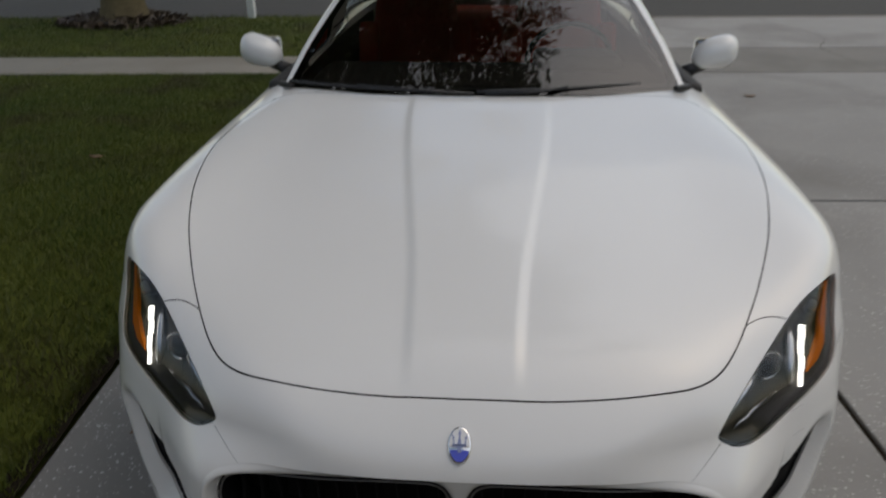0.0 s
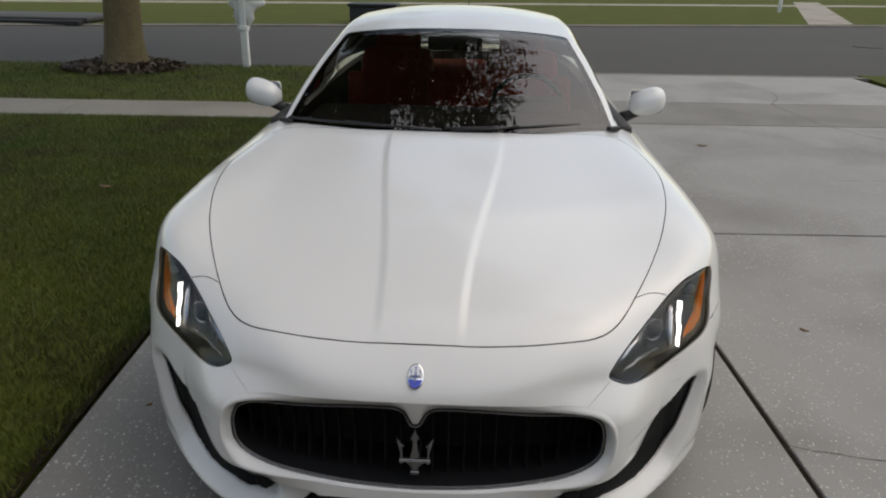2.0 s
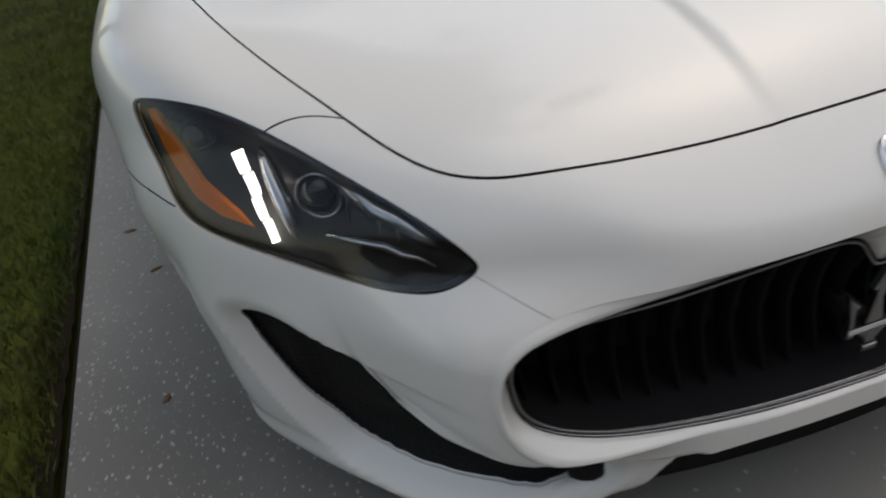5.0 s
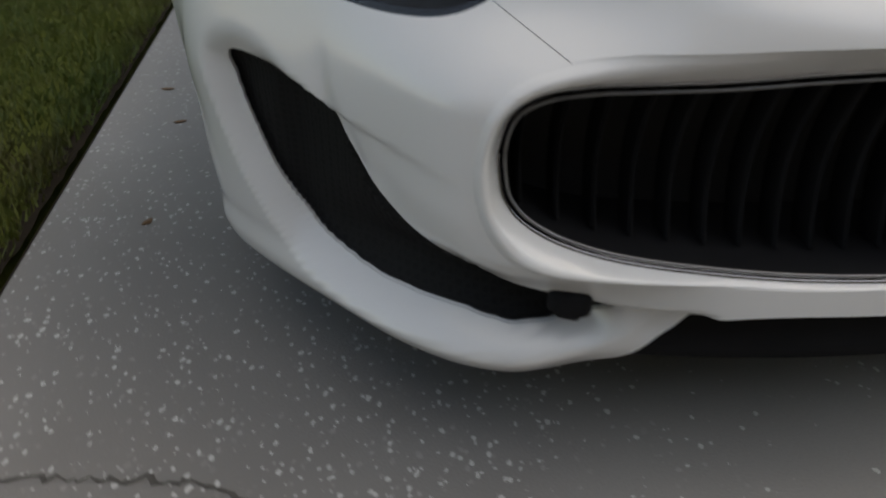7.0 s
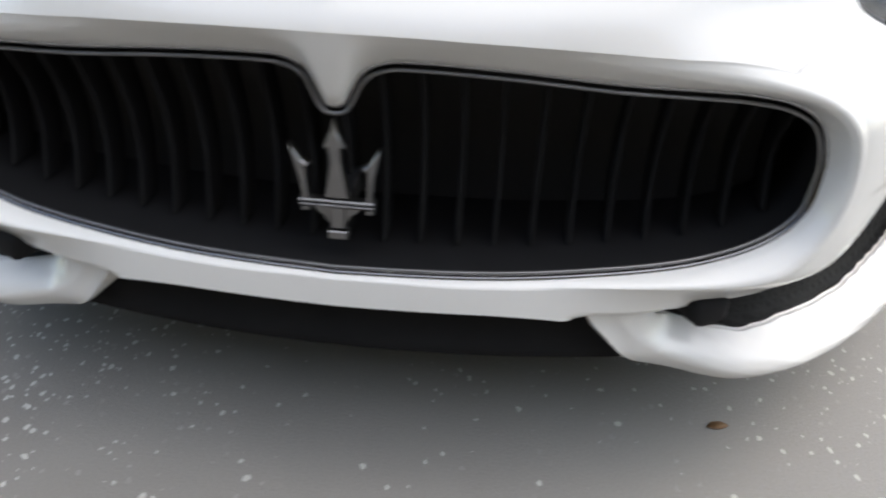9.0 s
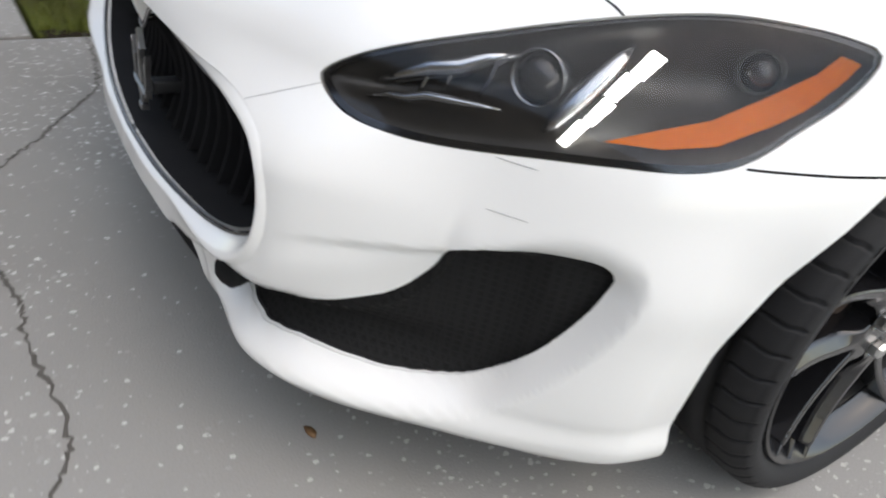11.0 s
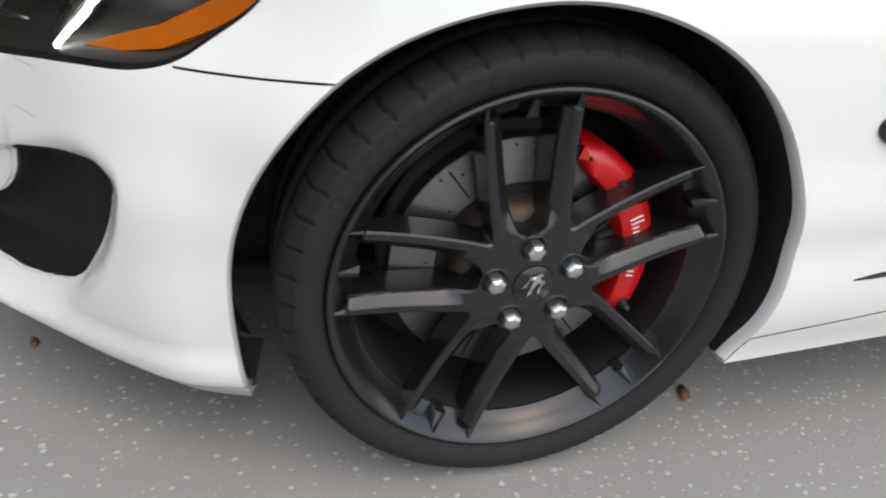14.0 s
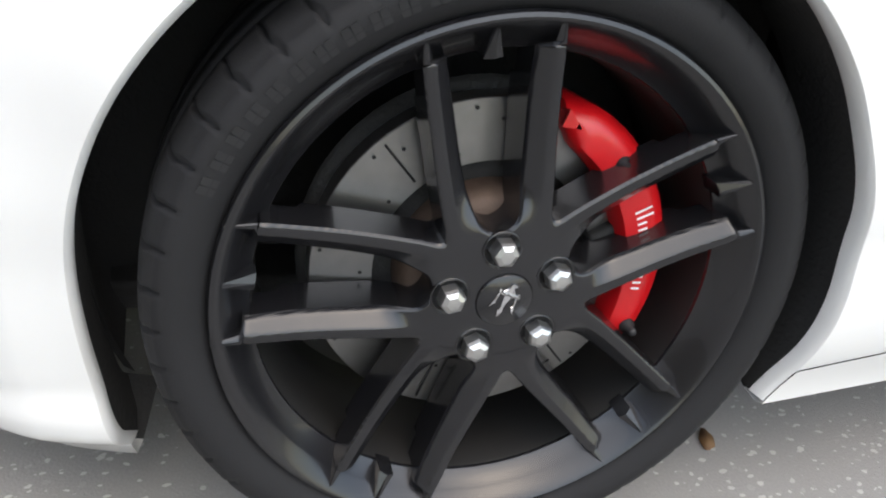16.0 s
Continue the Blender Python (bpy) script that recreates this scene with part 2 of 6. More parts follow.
def signed(q, poly):
    """Distance of the 2D points q from a closed outline, negative inside."""
    q = np.asarray(q, float); best = np.full(len(q), 1e9); odd = np.zeros(len(q), bool)
    for a, b in zip(poly, np.roll(poly, -1, 0)):
        e = b - a; w = q - a
        t = np.clip(w @ e / max(e @ e, 1e-12), 0, 1)
        best = np.minimum(best, ((w - t[:, None] * e) ** 2).sum(1))
        c = (a[1] > q[:, 1]) != (b[1] > q[:, 1])
        odd ^= c & (q[:, 0] < e[0] * (q[:, 1] - a[1]) / (e[1] if abs(e[1]) > 1e-12 else 1e-12) + a[0])
    return np.where(odd, -1, 1) * np.sqrt(best)

# the plan of the body at knee height, right-hand half, nose to tail
PLAN = [(0, .076), (.14, .081), (.27, .101), (.4, .148), (.512, .198), (.642, .299), (.744, .388), (.808, .466), (.853, .556), (.896, .668),
        (.921, .800), (.931, .95), (.934, 1.12), (.924, 1.4), (.908, 1.8), (.903, 2.3), (.91, 2.8), (.93, 3.4), (.935, 3.9),
        (.915, 4.25), (.85, 4.55), (.70, 4.74), (.40, 4.85), (0, 4.88)]
half = chain(PLAN, 6)
PLAN_POLY = np.vstack([half, (half * [-1, 1])[-2:0:-1]])
GX, GY = np.arange(0, 1.2001, .01), np.arange(-.3, 5.3001, .01)
gx, gy = np.meshgrid(GX, GY, indexing="ij")
PLAN_GRID = signed(np.c_[gx.ravel(), gy.ravel()], PLAN_POLY).reshape(gx.shape)

def bilinear(grid, x, y, x0, y0, step):
    u, v = (x - x0) / step, (y - y0) / step
    i = np.clip(u.astype(int), 0, grid.shape[0] - 2); j = np.clip(v.astype(int), 0, grid.shape[1] - 2)
    a, b = u - i, v - j
    return (grid[i, j] * (1 - a) * (1 - b) + grid[i + 1, j] * a * (1 - b) + grid[i, j + 1] * (1 - a) * b + grid[i + 1, j + 1] * a * b)

# heights of the upper surface: rows along the car, columns outwards
TOP_X = [0, .2, .4, .55, .65, .75, .82, .92]
TOP_Y = [.05, .13, .2, .3, .41, .6, .95, 1.3, 1.65, 2.2, 3.2, 4.0, 4.6, 4.9]
TOP_Z = [[.508, .503, .49, .48, .47, .45, .43, .40],
         [.588, .584, .570, .552, .52, .50, .47, .44],
         [.645, .641, .628, .604, .57, .54, .51, .47],
         [.699, .695, .684, .655, .628, .59, .56, .52],
         [.730, .727, .717, .705, .692, .674, .650, .61],
         [.768, .765, .757, .751, .752, .758, .752, .71],
         [.822, .819, .812, .806, .812, .818, .805, .745],
         [.868, .865, .856, .850, .852, .848, .825, .755],
         [.905, .903, .897, .892, .886, .868, .835, .765],
         [.92, .92, .92, .91, .90, .885, .85, .78],
         [.94, .94, .94, .93, .92, .905, .88, .82],
         [.95, .95, .95, .945, .935, .92, .90, .86],
         [.93, .93, .925, .91, .89, .86, .83, .80],
         [.88, .88, .87, .85, .82, .78, .75, .70]]
cols = np.array([spline(TOP_Y, [r[k] for r in TOP_Z], GY) for k in range(len(TOP_X))]).T
TOP_GRID = np.array([spline(TOP_X, c, GX) for c in cols]).T
for axis, n in ((0, 5), (1, 9)):      # soften the joins of the rows
    k = np.hanning(2 * n + 3)[1:-1]; k /= k.sum()
    pad = np.pad(TOP_GRID, [(n, n) if a == axis else (0, 0) for a in (0, 1)], mode="symmetric" if axis == 0 else "reflect", reflect_type="even" if axis == 0 else "odd")
    TOP_GRID = np.apply_along_axis(lambda r: np.convolve(r, k, "valid"), axis, pad)

def top(x, y):
    z = bilinear(TOP_GRID, x, y, 0, -.3, .01)
    line = .105 + .115 * ramp(.2, 1.5, y)                     # the two creases of the hood
    z = z + .006 * (1 - ramp(line - .012, line + .016, x)) * ramp(.15, .35, y) * (1 - ramp(1.35, 1.6, y))
    return z

NOSE_IN = ([.10, .135, .165, .19, .235, .28, .36, .45, .53, .58, .66, .8], [.05, .012, -.014, -.018, -.004, .0, .006, .010, .020, .034, .070, .13])
SIDE_IN = ([.10, .16, .22, .36, .5, .62, .75, .9], [.085, .062, .054, .018, .0, .002, .018, .065])

def inset(y, z):
    s = ramp(.42, .85, y)
    return (1 - s) * spline(*NOSE_IN, z) + s * spline(*SIDE_IN, z)

# outline of the side intake along the flank and upwards
INTAKE = np.array([(.852, .452), (.839, .464), (.810, .463), (.741, .456), (.674, .436), (.652, .395), (.617, .353), (.565, .328), (.510, .307), (.455, .288), (.408, .274),
                   (.352, .268), (.345, .252), (.385, .226), (.434, .216), (.470, .219), (.510, .222), (.580, .221), (.654, .227), (.732, .253), (.795, .318), (.834, .385), (.851, .435)])
intake_poly = chain(INTAKE, 4, True)
ux, uz = np.meshgrid(np.arange(0, 1.6, .01), np.arange(0, 1.4, .01), indexing="ij")
SCOOP_GRID = signed(np.c_[ux.ravel(), uz.ravel()], intake_poly).reshape(ux.shape)
SCOOP_TOP = ([.30, .347, .40, .46, .52, .578, .624, .657, .677, .741, .808, .852], [.254, .258, .266, .279, .296, .314, .340, .382, .426, .449, .463, .452])

CORNER_IN = ([.12, .20, .25, .30, .36, .44, .56, .66], [.030, .026, .014, .006, .0, -.007, -.009, .0])

def low_front(x):
    """Height of the lower edge of the bumper."""
    return spline([0, .262, .285, .335, .40, .46, .52, .60, .70, .80, .95], [.262, .258, .232, .180, .165, .154, .144, .134, .125, .117, .115], x) + .005 * ramp(.50, .68, x)

def body(p):
    """Above zero outside the body shell, below zero inside."""
    x, y, z = np.abs(p[:, 0]), p[:, 1], p[:, 2]
    a = z - top(x, y)
    b = bilinear(PLAN_GRID, x, y, 0, -.3, .01) + inset(y, z)
    line = .428 - .22 * (.642 - x)                           # crease that runs inwards from the intake's corner
    b = b + .009 * (1 - ramp(line - .003, line + .004, z)) * ramp(.50, .62, x) * (1 - ramp(.68, .72, x)) * ramp(.20, .30, z) * (y < .6)
    u = (x + y) * .7071                                       # scoop below the side intake, and the fuller ends of the mouth
    out = bilinear(SCOOP_GRID, u, z, 0, 0, .01)
    b = b + .031 * np.clip(1 - (out + .002) / .038, 0, 1) * ramp(-.004 - .046 * ramp(.68, .82, u), .012 + .018 * ramp(.68, .82, u), spline(*SCOOP_TOP, u) - z) * (y < .62) * ramp(.33, .37, x)
    over = z - spline(*SCOOP_TOP, u)
    b = b + .020 * (1 - ramp(.0, .085, over)) * ramp(-.004, .012, over) * ramp(.42, .50, u) * (1 - ramp(.63, .70, u)) * (y < .62) * (x > .36)      # the flap falls back towards its edge
    b = b - .048 * ramp(.20, .47, x) * (1 - ramp(.50, .68, x)) * ramp(.26, .33, z) * (1 - ramp(.47, .58, z)) * (y < .5)
    b = b + .011 * (1 - ramp(.0, .46, x)) * (1 - ramp(.38, .53, z)) * (y < .5)
    b = b + .10 * np.clip(y - .507, 0, .08) * (1 - ramp(.46, .56, z)) * (y < .8) * (x > .6)
    blade = low_front(x) + .038 + .012 * ramp(.50, .68, x)
    b = b + .45 * np.clip(blade - z, 0, .07) * ramp(.27, .33, x) * (1 - .6 * ramp(.25, .50, y)) * (y < .75)
    b = b - .019 * ramp(.34, .46, x) * (1 - ramp(.48, .78, x)) * (1 - ramp(.20, .27, z)) * (y < .6)          # wings stand forward
    b = b + ramp(.22, .46, y) * np.where(z < .36, 1 - .6 * ramp(.42, .64, y), 1 - ramp(.58, .76, y)) * spline(*CORNER_IN, z) * (x > .55)      # corner tapers downwards
    b = b + .018 * (1 - ramp(.258, .266, z)) * ramp(.24, .268, x) * (1 - ramp(.33, .48, x)) * (y < .4)          # wing root lies behind the grille ring
    b = b - .010 * ramp(.54, .68, x) * (1 - ramp(.45, .57, y)) * ramp(.17, .25, z) * (1 - ramp(.42, .54, z))      # fuller corner round the intake
    b = b + .012 * ramp(.60, .80, y) * ramp(.42, .54, z) * (1 - ramp(1.5, 1.9, y))
    b = b - .035 * ramp(1.0, 1.22, y) * (1 - ramp(.25, .42, z)) * (1 - ramp(3.3, 3.5, y))          # sill stands out behind the front wheel
    k = .035 + .055 * ramp(.30, .52, x) + .03 * ramp(.5, .9, y) * (x < .3)
    h = np.clip(k - np.abs(a - b), 0, None) / k
    return np.maximum(a, b) + h * h * h * k / 6

def cast(o, v, lo, hi, f=None):
    """Where rays from o along v leave the shell, between the lengths lo and hi (inside to outside)."""
    f = f or body
    lo, hi = np.full(len(v), lo, float), np.full(len(v), hi, float)
    for _ in range(26):
        mid = (lo + hi) / 2
        out = f(o + v * mid[:, None]) > 0
        hi = np.where(out, mid, hi); lo = np.where(out, lo, mid)
    return o + v * ((lo + hi) / 2)[:, None]

def gradient(p, h=0.0045, f=None):
    f = f or body
    g = np.empty_like(p)
    for k in range(3):
        e = np.zeros(3)
        e[k] = h
        g[:, k] = f(p + e) - f(p - e)
    return g / np.maximum(np.linalg.norm(g, axis=1), 1e-9)[:, None]


def split(m, g):
    """Cuts a mesh (verts with normals and fields, triangles) along g = 0: the part below zero, the part above, and the cut edges of each."""
    A, T = m
    g = np.where(np.abs(g) < 1e-7, 1e-7, g)
    neg = g < 0
    cnt = neg[T].sum(1)
    mixed = T[(cnt == 1) | (cnt == 2)]
    c = neg[mixed].sum(1)
    odd_neg = c == 1
    flag = neg[mixed] == odd_neg[:, None]
    k = flag.argmax(1)
    r = np.arange(len(mixed))
    a, b, d = mixed[r, k], mixed[r, (k + 1) % 3], mixed[r, (k + 2) % 3]
    pairs = np.vstack([np.c_[a, b], np.c_[a, d]])
    key = np.sort(pairs, 1)
    uniq, inv = np.unique(key, axis=0, return_inverse=True)
    inv = inv.ravel()
    t = g[uniq[:, 0]] / (g[uniq[:, 0]] - g[uniq[:, 1]])
    extra = A[uniq[:, 0]] * (1 - t)[:, None] + A[uniq[:, 1]] * t[:, None]
    nrm = extra[:, 3:6]
    extra[:, 3:6] = nrm / np.maximum(np.linalg.norm(nrm, axis=1), 1e-9)[:, None]
    AA = np.vstack([A, extra])
    p, q = len(A) + inv[:len(mixed)], len(A) + inv[len(mixed):]
    one = np.c_[a, p, q]
    two = np.vstack([np.c_[p, b, d], np.c_[p, d, q]])
    o2 = np.r_[odd_neg, odd_neg]
    low = np.vstack([T[cnt == 3], one[odd_neg], two[~o2]])
    high = np.vstack([T[cnt == 0], one[~odd_neg], two[o2]])
    seg_low = np.vstack([np.c_[p, q][odd_neg], np.c_[q, p][~odd_neg]])
    return tidy(AA, low, seg_low), tidy(AA, high, seg_low[:, ::-1])


def tidy(A, T, S):
    used = np.unique(np.r_[T.ravel(), S.ravel()]).astype(int)
    look_up = np.full(len(A), -1)
    look_up[used] = np.arange(len(used))
    return (A[used], look_up[T]), look_up[S]


def mirrored(m):
    A, T = m
    B = A.copy()
    B[:, 0] *= -1
    B[:, 3] *= -1
    return B, T[:, ::-1]


def joined(m1, m2):
    return np.vstack([m1[0], m2[0]]), np.vstack([m1[1], m2[1] + len(m1[0])])


def shell_part(name, m, mat, parent, label="", shift=0.0):
    A, T = m
    return mesh_object(name, A[:, :3] + shift * A[:, 3:6], T, mat, parent, label, normals=A[:, 3:6])


def rim_strip(A, S, steps, two=False):
    """Bands along cut edges: each step maps the points of the edge to the next line."""
    used, inv = np.unique(S.ravel(), return_inverse=True)
    inv = inv.reshape(S.shape)
    base = A[used]
    lines = [f(base[:, :3], base[:, 3:6]) for f in steps]
    n = len(used)
    V = np.vstack(lines)
    F = []
    for k in range(len(lines) - 1):
        F += [(a + k * n, b + k * n, b + (k + 1) * n, a + (k + 1) * n) for a, b in inv]
    return V, F


def both(name, V, F, mat, parent, label=""):
    """The same strip on the two sides of the car."""
    mesh_object(name, V, F, mat, parent, label)
    mesh_object(name, np.asarray(V) * [-1, 1, 1], [f[::-1] for f in F], mat, parent, label)


def both_shell(name, m, mat, parent, label="", shift=0.0):
    shell_part(name, m, mat, parent, label, shift)
    shell_part(name, mirrored(m), mat, parent, label, shift)


car = thing("car", "white two-door sports coupe parked on a concrete driveway", "car", (0, 2.4, 0))

# ---------------------------------------------------------------- shell of the body, one half
NV = 190
el = np.radians(np.r_[np.linspace(90, 30, 60, endpoint=False), np.linspace(30, -42, NV - 60)])
slices = []
for a in np.radians(np.linspace(-90, 0, 230)):
    slices.append((0.62, a))
for y in np.r_[np.arange(0.625, 1.75, 0.014), np.arange(1.76, 4.15, 0.05)]:
    slices.append((y, 0.0))
for a in np.radians(np.linspace(0, 90, 50)):
    slices.append((4.16, a))
O, D = [], []
for y, a in slices:
    O.append(np.tile((0.0, y, 0.42), (NV, 1)))
    D.append(np.c_[np.cos(el) * math.cos(a), np.cos(el) * math.sin(a), np.sin(el)])
O, D = np.vstack(O), np.vstack(D)
P = cast(O, D, 0.05, 1.4)
P[:, 0] = np.maximum(P[:, 0], 0)
N = gradient(P)
i, j = np.meshgrid(np.arange(len(slices) - 1), np.arange(NV - 1), indexing="ij")
q = (i * NV + j).ravel()
T = np.vstack([np.c_[q, q + NV, q + NV + 1], np.c_[q, q + NV + 1, q + 1]])
area = np.linalg.norm(np.cross(P[T[:, 1]] - P[T[:, 0]], P[T[:, 2]] - P[T[:, 0]]), axis=1)
T = T[area > 1e-10]
shell = (np.c_[P, N], T)


def xyz(m):
    return m[0][:, 0], m[0][:, 1], m[0][:, 2]


# underside: the lip in the middle, the wings of the spoiler beside it, then the sills
def low_edge(x, y):
    side = spline([1.2, 1.29, 1.4, 1.6, 3.4, 3.55, 4.3, 4.9], [.186, .190, .196, .205, .21, .21, .22, .26], y)
    return np.where(y < 0.9, low_front(x), side)


# wheel arches
ARCHES = [(0.932, 0.335, 0.370), (3.885, 0.335, 0.375)]
arch_edges = []
for ya, za, ra in ARCHES:
    x, y, z = xyz(shell)
    g = np.where((x > 0.5) & (np.abs(y - ya) < 0.6), np.where((z > za) | (y > ya), np.hypot(y - ya, z - za), np.abs(y - ya) + .5 * (z - za) ** 2) - ra, 1.0)
    (hole, _), (shell, edge) = split(shell, g)
    mid = shell[0][edge].mean(1)
    edge = edge[mid[:, 2] > low_edge(mid[:, 0], mid[:, 1])]
    V, F = rim_strip(shell[0], edge, [lambda p, n: p, lambda p, n: p - .006 * n - .004 * (p - [0, ya, za]) * [0, 1, 1] / ra,
                                      lambda p, n: p + [-.021, 0, 0] - .005 * (p - [0, ya, za]) * [0, 1, 0] / ra])
    both("arch_lip", V, F, PAINT, car)
    V, F = rim_strip(shell[0], edge, [lambda p, n: p + [-.020, 0, 0] - .004 * (p - [0, ya, za]) * [0, 1, 0] / ra, lambda p, n: p + [-.12, 0, 0] + .006 * (p - [0, ya, za]) * [0, 1, 1] / ra])
    both("arch_trim", V, F, LINER, car)
    bm = lathe([(.74, ra + .004), (.72, ra + .02), (.56, ra + .035), (.54, ra - .05), (.54, .05)], 48, a0=-24, a1=204)
    for s in (1, -1):
        c = bm.copy()
        bmesh.ops.transform(c, matrix=Matrix.Translation((0, ya, za)) @ Matrix.Diagonal((s, 1, 1, 1)), verts=c.verts)
        part("wheel_liner", c, LINER, car, "dark plastic wheel arch liner")
    bm.free()

x, y, z = xyz(shell)
(_, _), (shell, edge_out) = split(shell, z - low_edge(x, y))


def drop(p):
    """Height of the chamfered band along the lower edge of the spoiler wings."""
    return np.c_[0 * p[:, :2], -.004 - .020 * ramp(.50, .68, np.abs(p[:, 0])) * (p[:, 1] < .9)]


def flat(n):
    """A normal laid level."""
    q = n * [1, 1, 0]
    return q / np.maximum(np.linalg.norm(q, axis=1), .2)[:, None]


low_steps = [lambda p, n: p, lambda p, n: p + drop(p) - .011 * flat(n), lambda p, n: p + drop(p) - .03 * flat(n) + [0, 0, .003], lambda p, n: p - .09 * flat(n) + [0, 0, .02]]
V, F = rim_strip(shell[0], edge_out, low_steps[:3])
both("lower_lip", V, F, PAINT, car)
V, F = rim_strip(shell[0], edge_out, low_steps[2:])
both("underside", V, F, LINER, car)

# opening of the cabin
x, y, z = xyz(shell)
hole_poly = chain([(-.3, 1.60), (.3, 1.60), (.5, 1.65), (.62, 1.705), (.675, 1.80), (.685, 2.1), (.69, 3.0), (.60, 3.7), (.3, 3.85), (-.3, 3.85)], 4, True)
g = np.where(z > 0.6, signed(np.c_[x, y], hole_poly), 1.0)
(_, _), (shell, _) = split(shell, g)

# lamp
TILT = np.array([-.53, .53, .66])
ALONG = np.array([.7071, .7071, 0])


def lamp_plane(p):
    return np.c_[p @ ALONG, p @ TILT]


LAMP = np.array([(.822, .634, .705), (.800, .612, .714), (.757, .562, .717), (.706, .510, .709), (.650, .446, .687), (.560, .336, .637), (.507, .270, .604),
                 (.477, .234, .577), (.468, .224, .560), (.480, .225, .546), (.505, .236, .528), (.535, .256, .520), (.582, .294, .522), (.665, .371, .537),
                 (.722, .430, .547), (.768, .487, .558), (.793, .531, .578), (.808, .575, .620), (.821, .615, .664)])
lamp_poly = chain(lamp_plane(LAMP), 5, True)


def lamp_field(m):
    x, y, z = xyz(m)
    near = (x > .38) & (y < .85) & (z > .46)
    g = np.full(len(x), 1.0)
    g[near] = signed(lamp_plane(m[0][near, :3]), lamp_poly)
    return g


(lamp_glass, _), (shell, lamp_edge) = split(shell, lamp_field(shell))
V, F = rim_strip(shell[0], lamp_edge, [lambda p, n: p, lambda p, n: p - .003 * n, lambda p, n: p - .022 * n])
both("lamp_gap", V, F, PAINT, car)

# side air intake
def flank_plane(p):
    return np.c_[p @ ALONG, p[:, 2]]


x, y, z = xyz(shell)
near = (x > .3) & (y < .6) & (z < .52)
g = np.full(len(x), 1.0)
g[near] = signed(flank_plane(shell[0][near, :3]), intake_poly)
(intake, _), (shell, intake_edge) = split(shell, g)
INWARD = np.array([-.25, .97, 0.0])
V, F = rim_strip(shell[0], intake_edge, [lambda p, n: p, lambda p, n: p - .003 * n + .002 * INWARD, lambda p, n: p + .007 * INWARD])
both("intake_lip", V, F, PAINT, car)
V, F = rim_strip(shell[0], intake_edge, [lambda p, n: p + .007 * INWARD, lambda p, n: p + .013 * INWARD])
both("intake_wall", V, F, BLACK, car)

# grille mouth
MOUTH_OUT = [(0, .546), (.1, .5454), (.21, .5418), (.316, .535), (.37, .5315), (.424, .5222), (.469, .5048), (.492, .4797), (.503, .4441), (.505, .4065),
             (.497, .369), (.478, .3367), (.445, .3187), (.385, .3103), (.3, .3043), (.18, .2974), (.09, .2948), (0, .2932)]
MOUTH_IN = [(0, .468), (.0065, .4695), (.0125, .479), (.022, .496), (.036, .5066), (.062, .5122), (.164, .5093), (.27, .5016), (.35, .4981), (.39, .4956), (.435, .4875),
             (.465, .4698), (.478, .4374), (.477, .4038), (.471, .3814), (.453, .3599), (.416, .3392), (.356, .3223), (.266, .3105), (.16, .3017), (0, .2965)]


def full_outline(points, n):
    h = chain(points, n)
    return np.vstack([h, (h * [-1, 1])[-2:0:-1]])


mouth_out = full_outline(MOUTH_OUT, 6)
x, y, z = xyz(shell)
near = (y < .4) & (z < .6)
g = np.full(len(x), 1.0)
g[near] = signed(np.c_[x[near], z[near]], mouth_out)
(_, _), (shell, mouth_edge) = split(shell, g)
mouth_points = shell[0]


# seams: thin cuts with a dark groove beneath
def seam(m, g, width):
    (low, _), (high, _) = split(m, g - width)
    (inner, _), (strip, _) = split(low, g_of(low) + width)
    return inner, strip, high


HOOD = [(0, .2065), (.12, .2085), (.21, .2135), (.316, .227), (.412, .250), (.467, .279), (.512, .326), (.562, .408), (.630, .55), (.695, .72), (.752, .95), (.777, 1.20),
        (.752, 1.40), (.715, 1.52), (.665, 1.575), (.55, 1.575), (.4, 1.553), (.2, 1.535), (0, 1.53)]
hood_poly = full_outline(HOOD, 6)


def hood_field(m):
    x, y, z = xyz(m)
    g = np.full(len(x), 1.0)
    near = (z > .55) & (y < 1.9)
    g[near] = signed(np.c_[x[near], y[near]], hood_poly)
    return g


g_of = hood_field
hood, groove, shell = seam(shell, hood_field(shell), .0015)
grooves = [groove]


def strip_cut(m, region, side, w):
    """Takes a thin strip out of the part of a mesh that lies in a region; side is the distance from the line."""
    A, T = m
    inside = region(m)[T].all(1)
    pick = tidy(A, T[inside], np.zeros((0, 2), int))[0]
    rest = tidy(A, T[~inside], np.zeros((0, 2), int))[0]
    (low, _), (high, _) = split(pick, side(pick) - w)
    (low, _), (strip, _) = split(low, side(low) + w)
    return strip, joined(joined(low, high), rest)


def box_region(x0, x1, y0, y1, z0, z1):
    def f(m):
        x, y, z = xyz(m)
        return (x > x0) & (x < x1) & (y > y0) & (y < y1) & (z > z0) & (z < z1)
    return f


def lamp_line(m):
    x, y, z = xyz(m)
    t = np.clip((x - .560) / .095, 0, 1)
    return y - (.408 + .042 * t + .010 * np.sin(math.pi * t))


def fender_line(m):
    x, y, z = xyz(m)
    return z - (.594 + .010 * ramp(.51, .70, y))


def nose_line(m):
    x, y, z = xyz(m)
    return z - (.512 + (x - .402) * .66)


def door_front(m):
    x, y, z = xyz(m)
    return y - (1.74 - .06 * ramp(.85, .3, z))


def door_rear(m):
    x, y, z = xyz(m)
    return y - (2.96 + .06 * ramp(.9, .3, z))


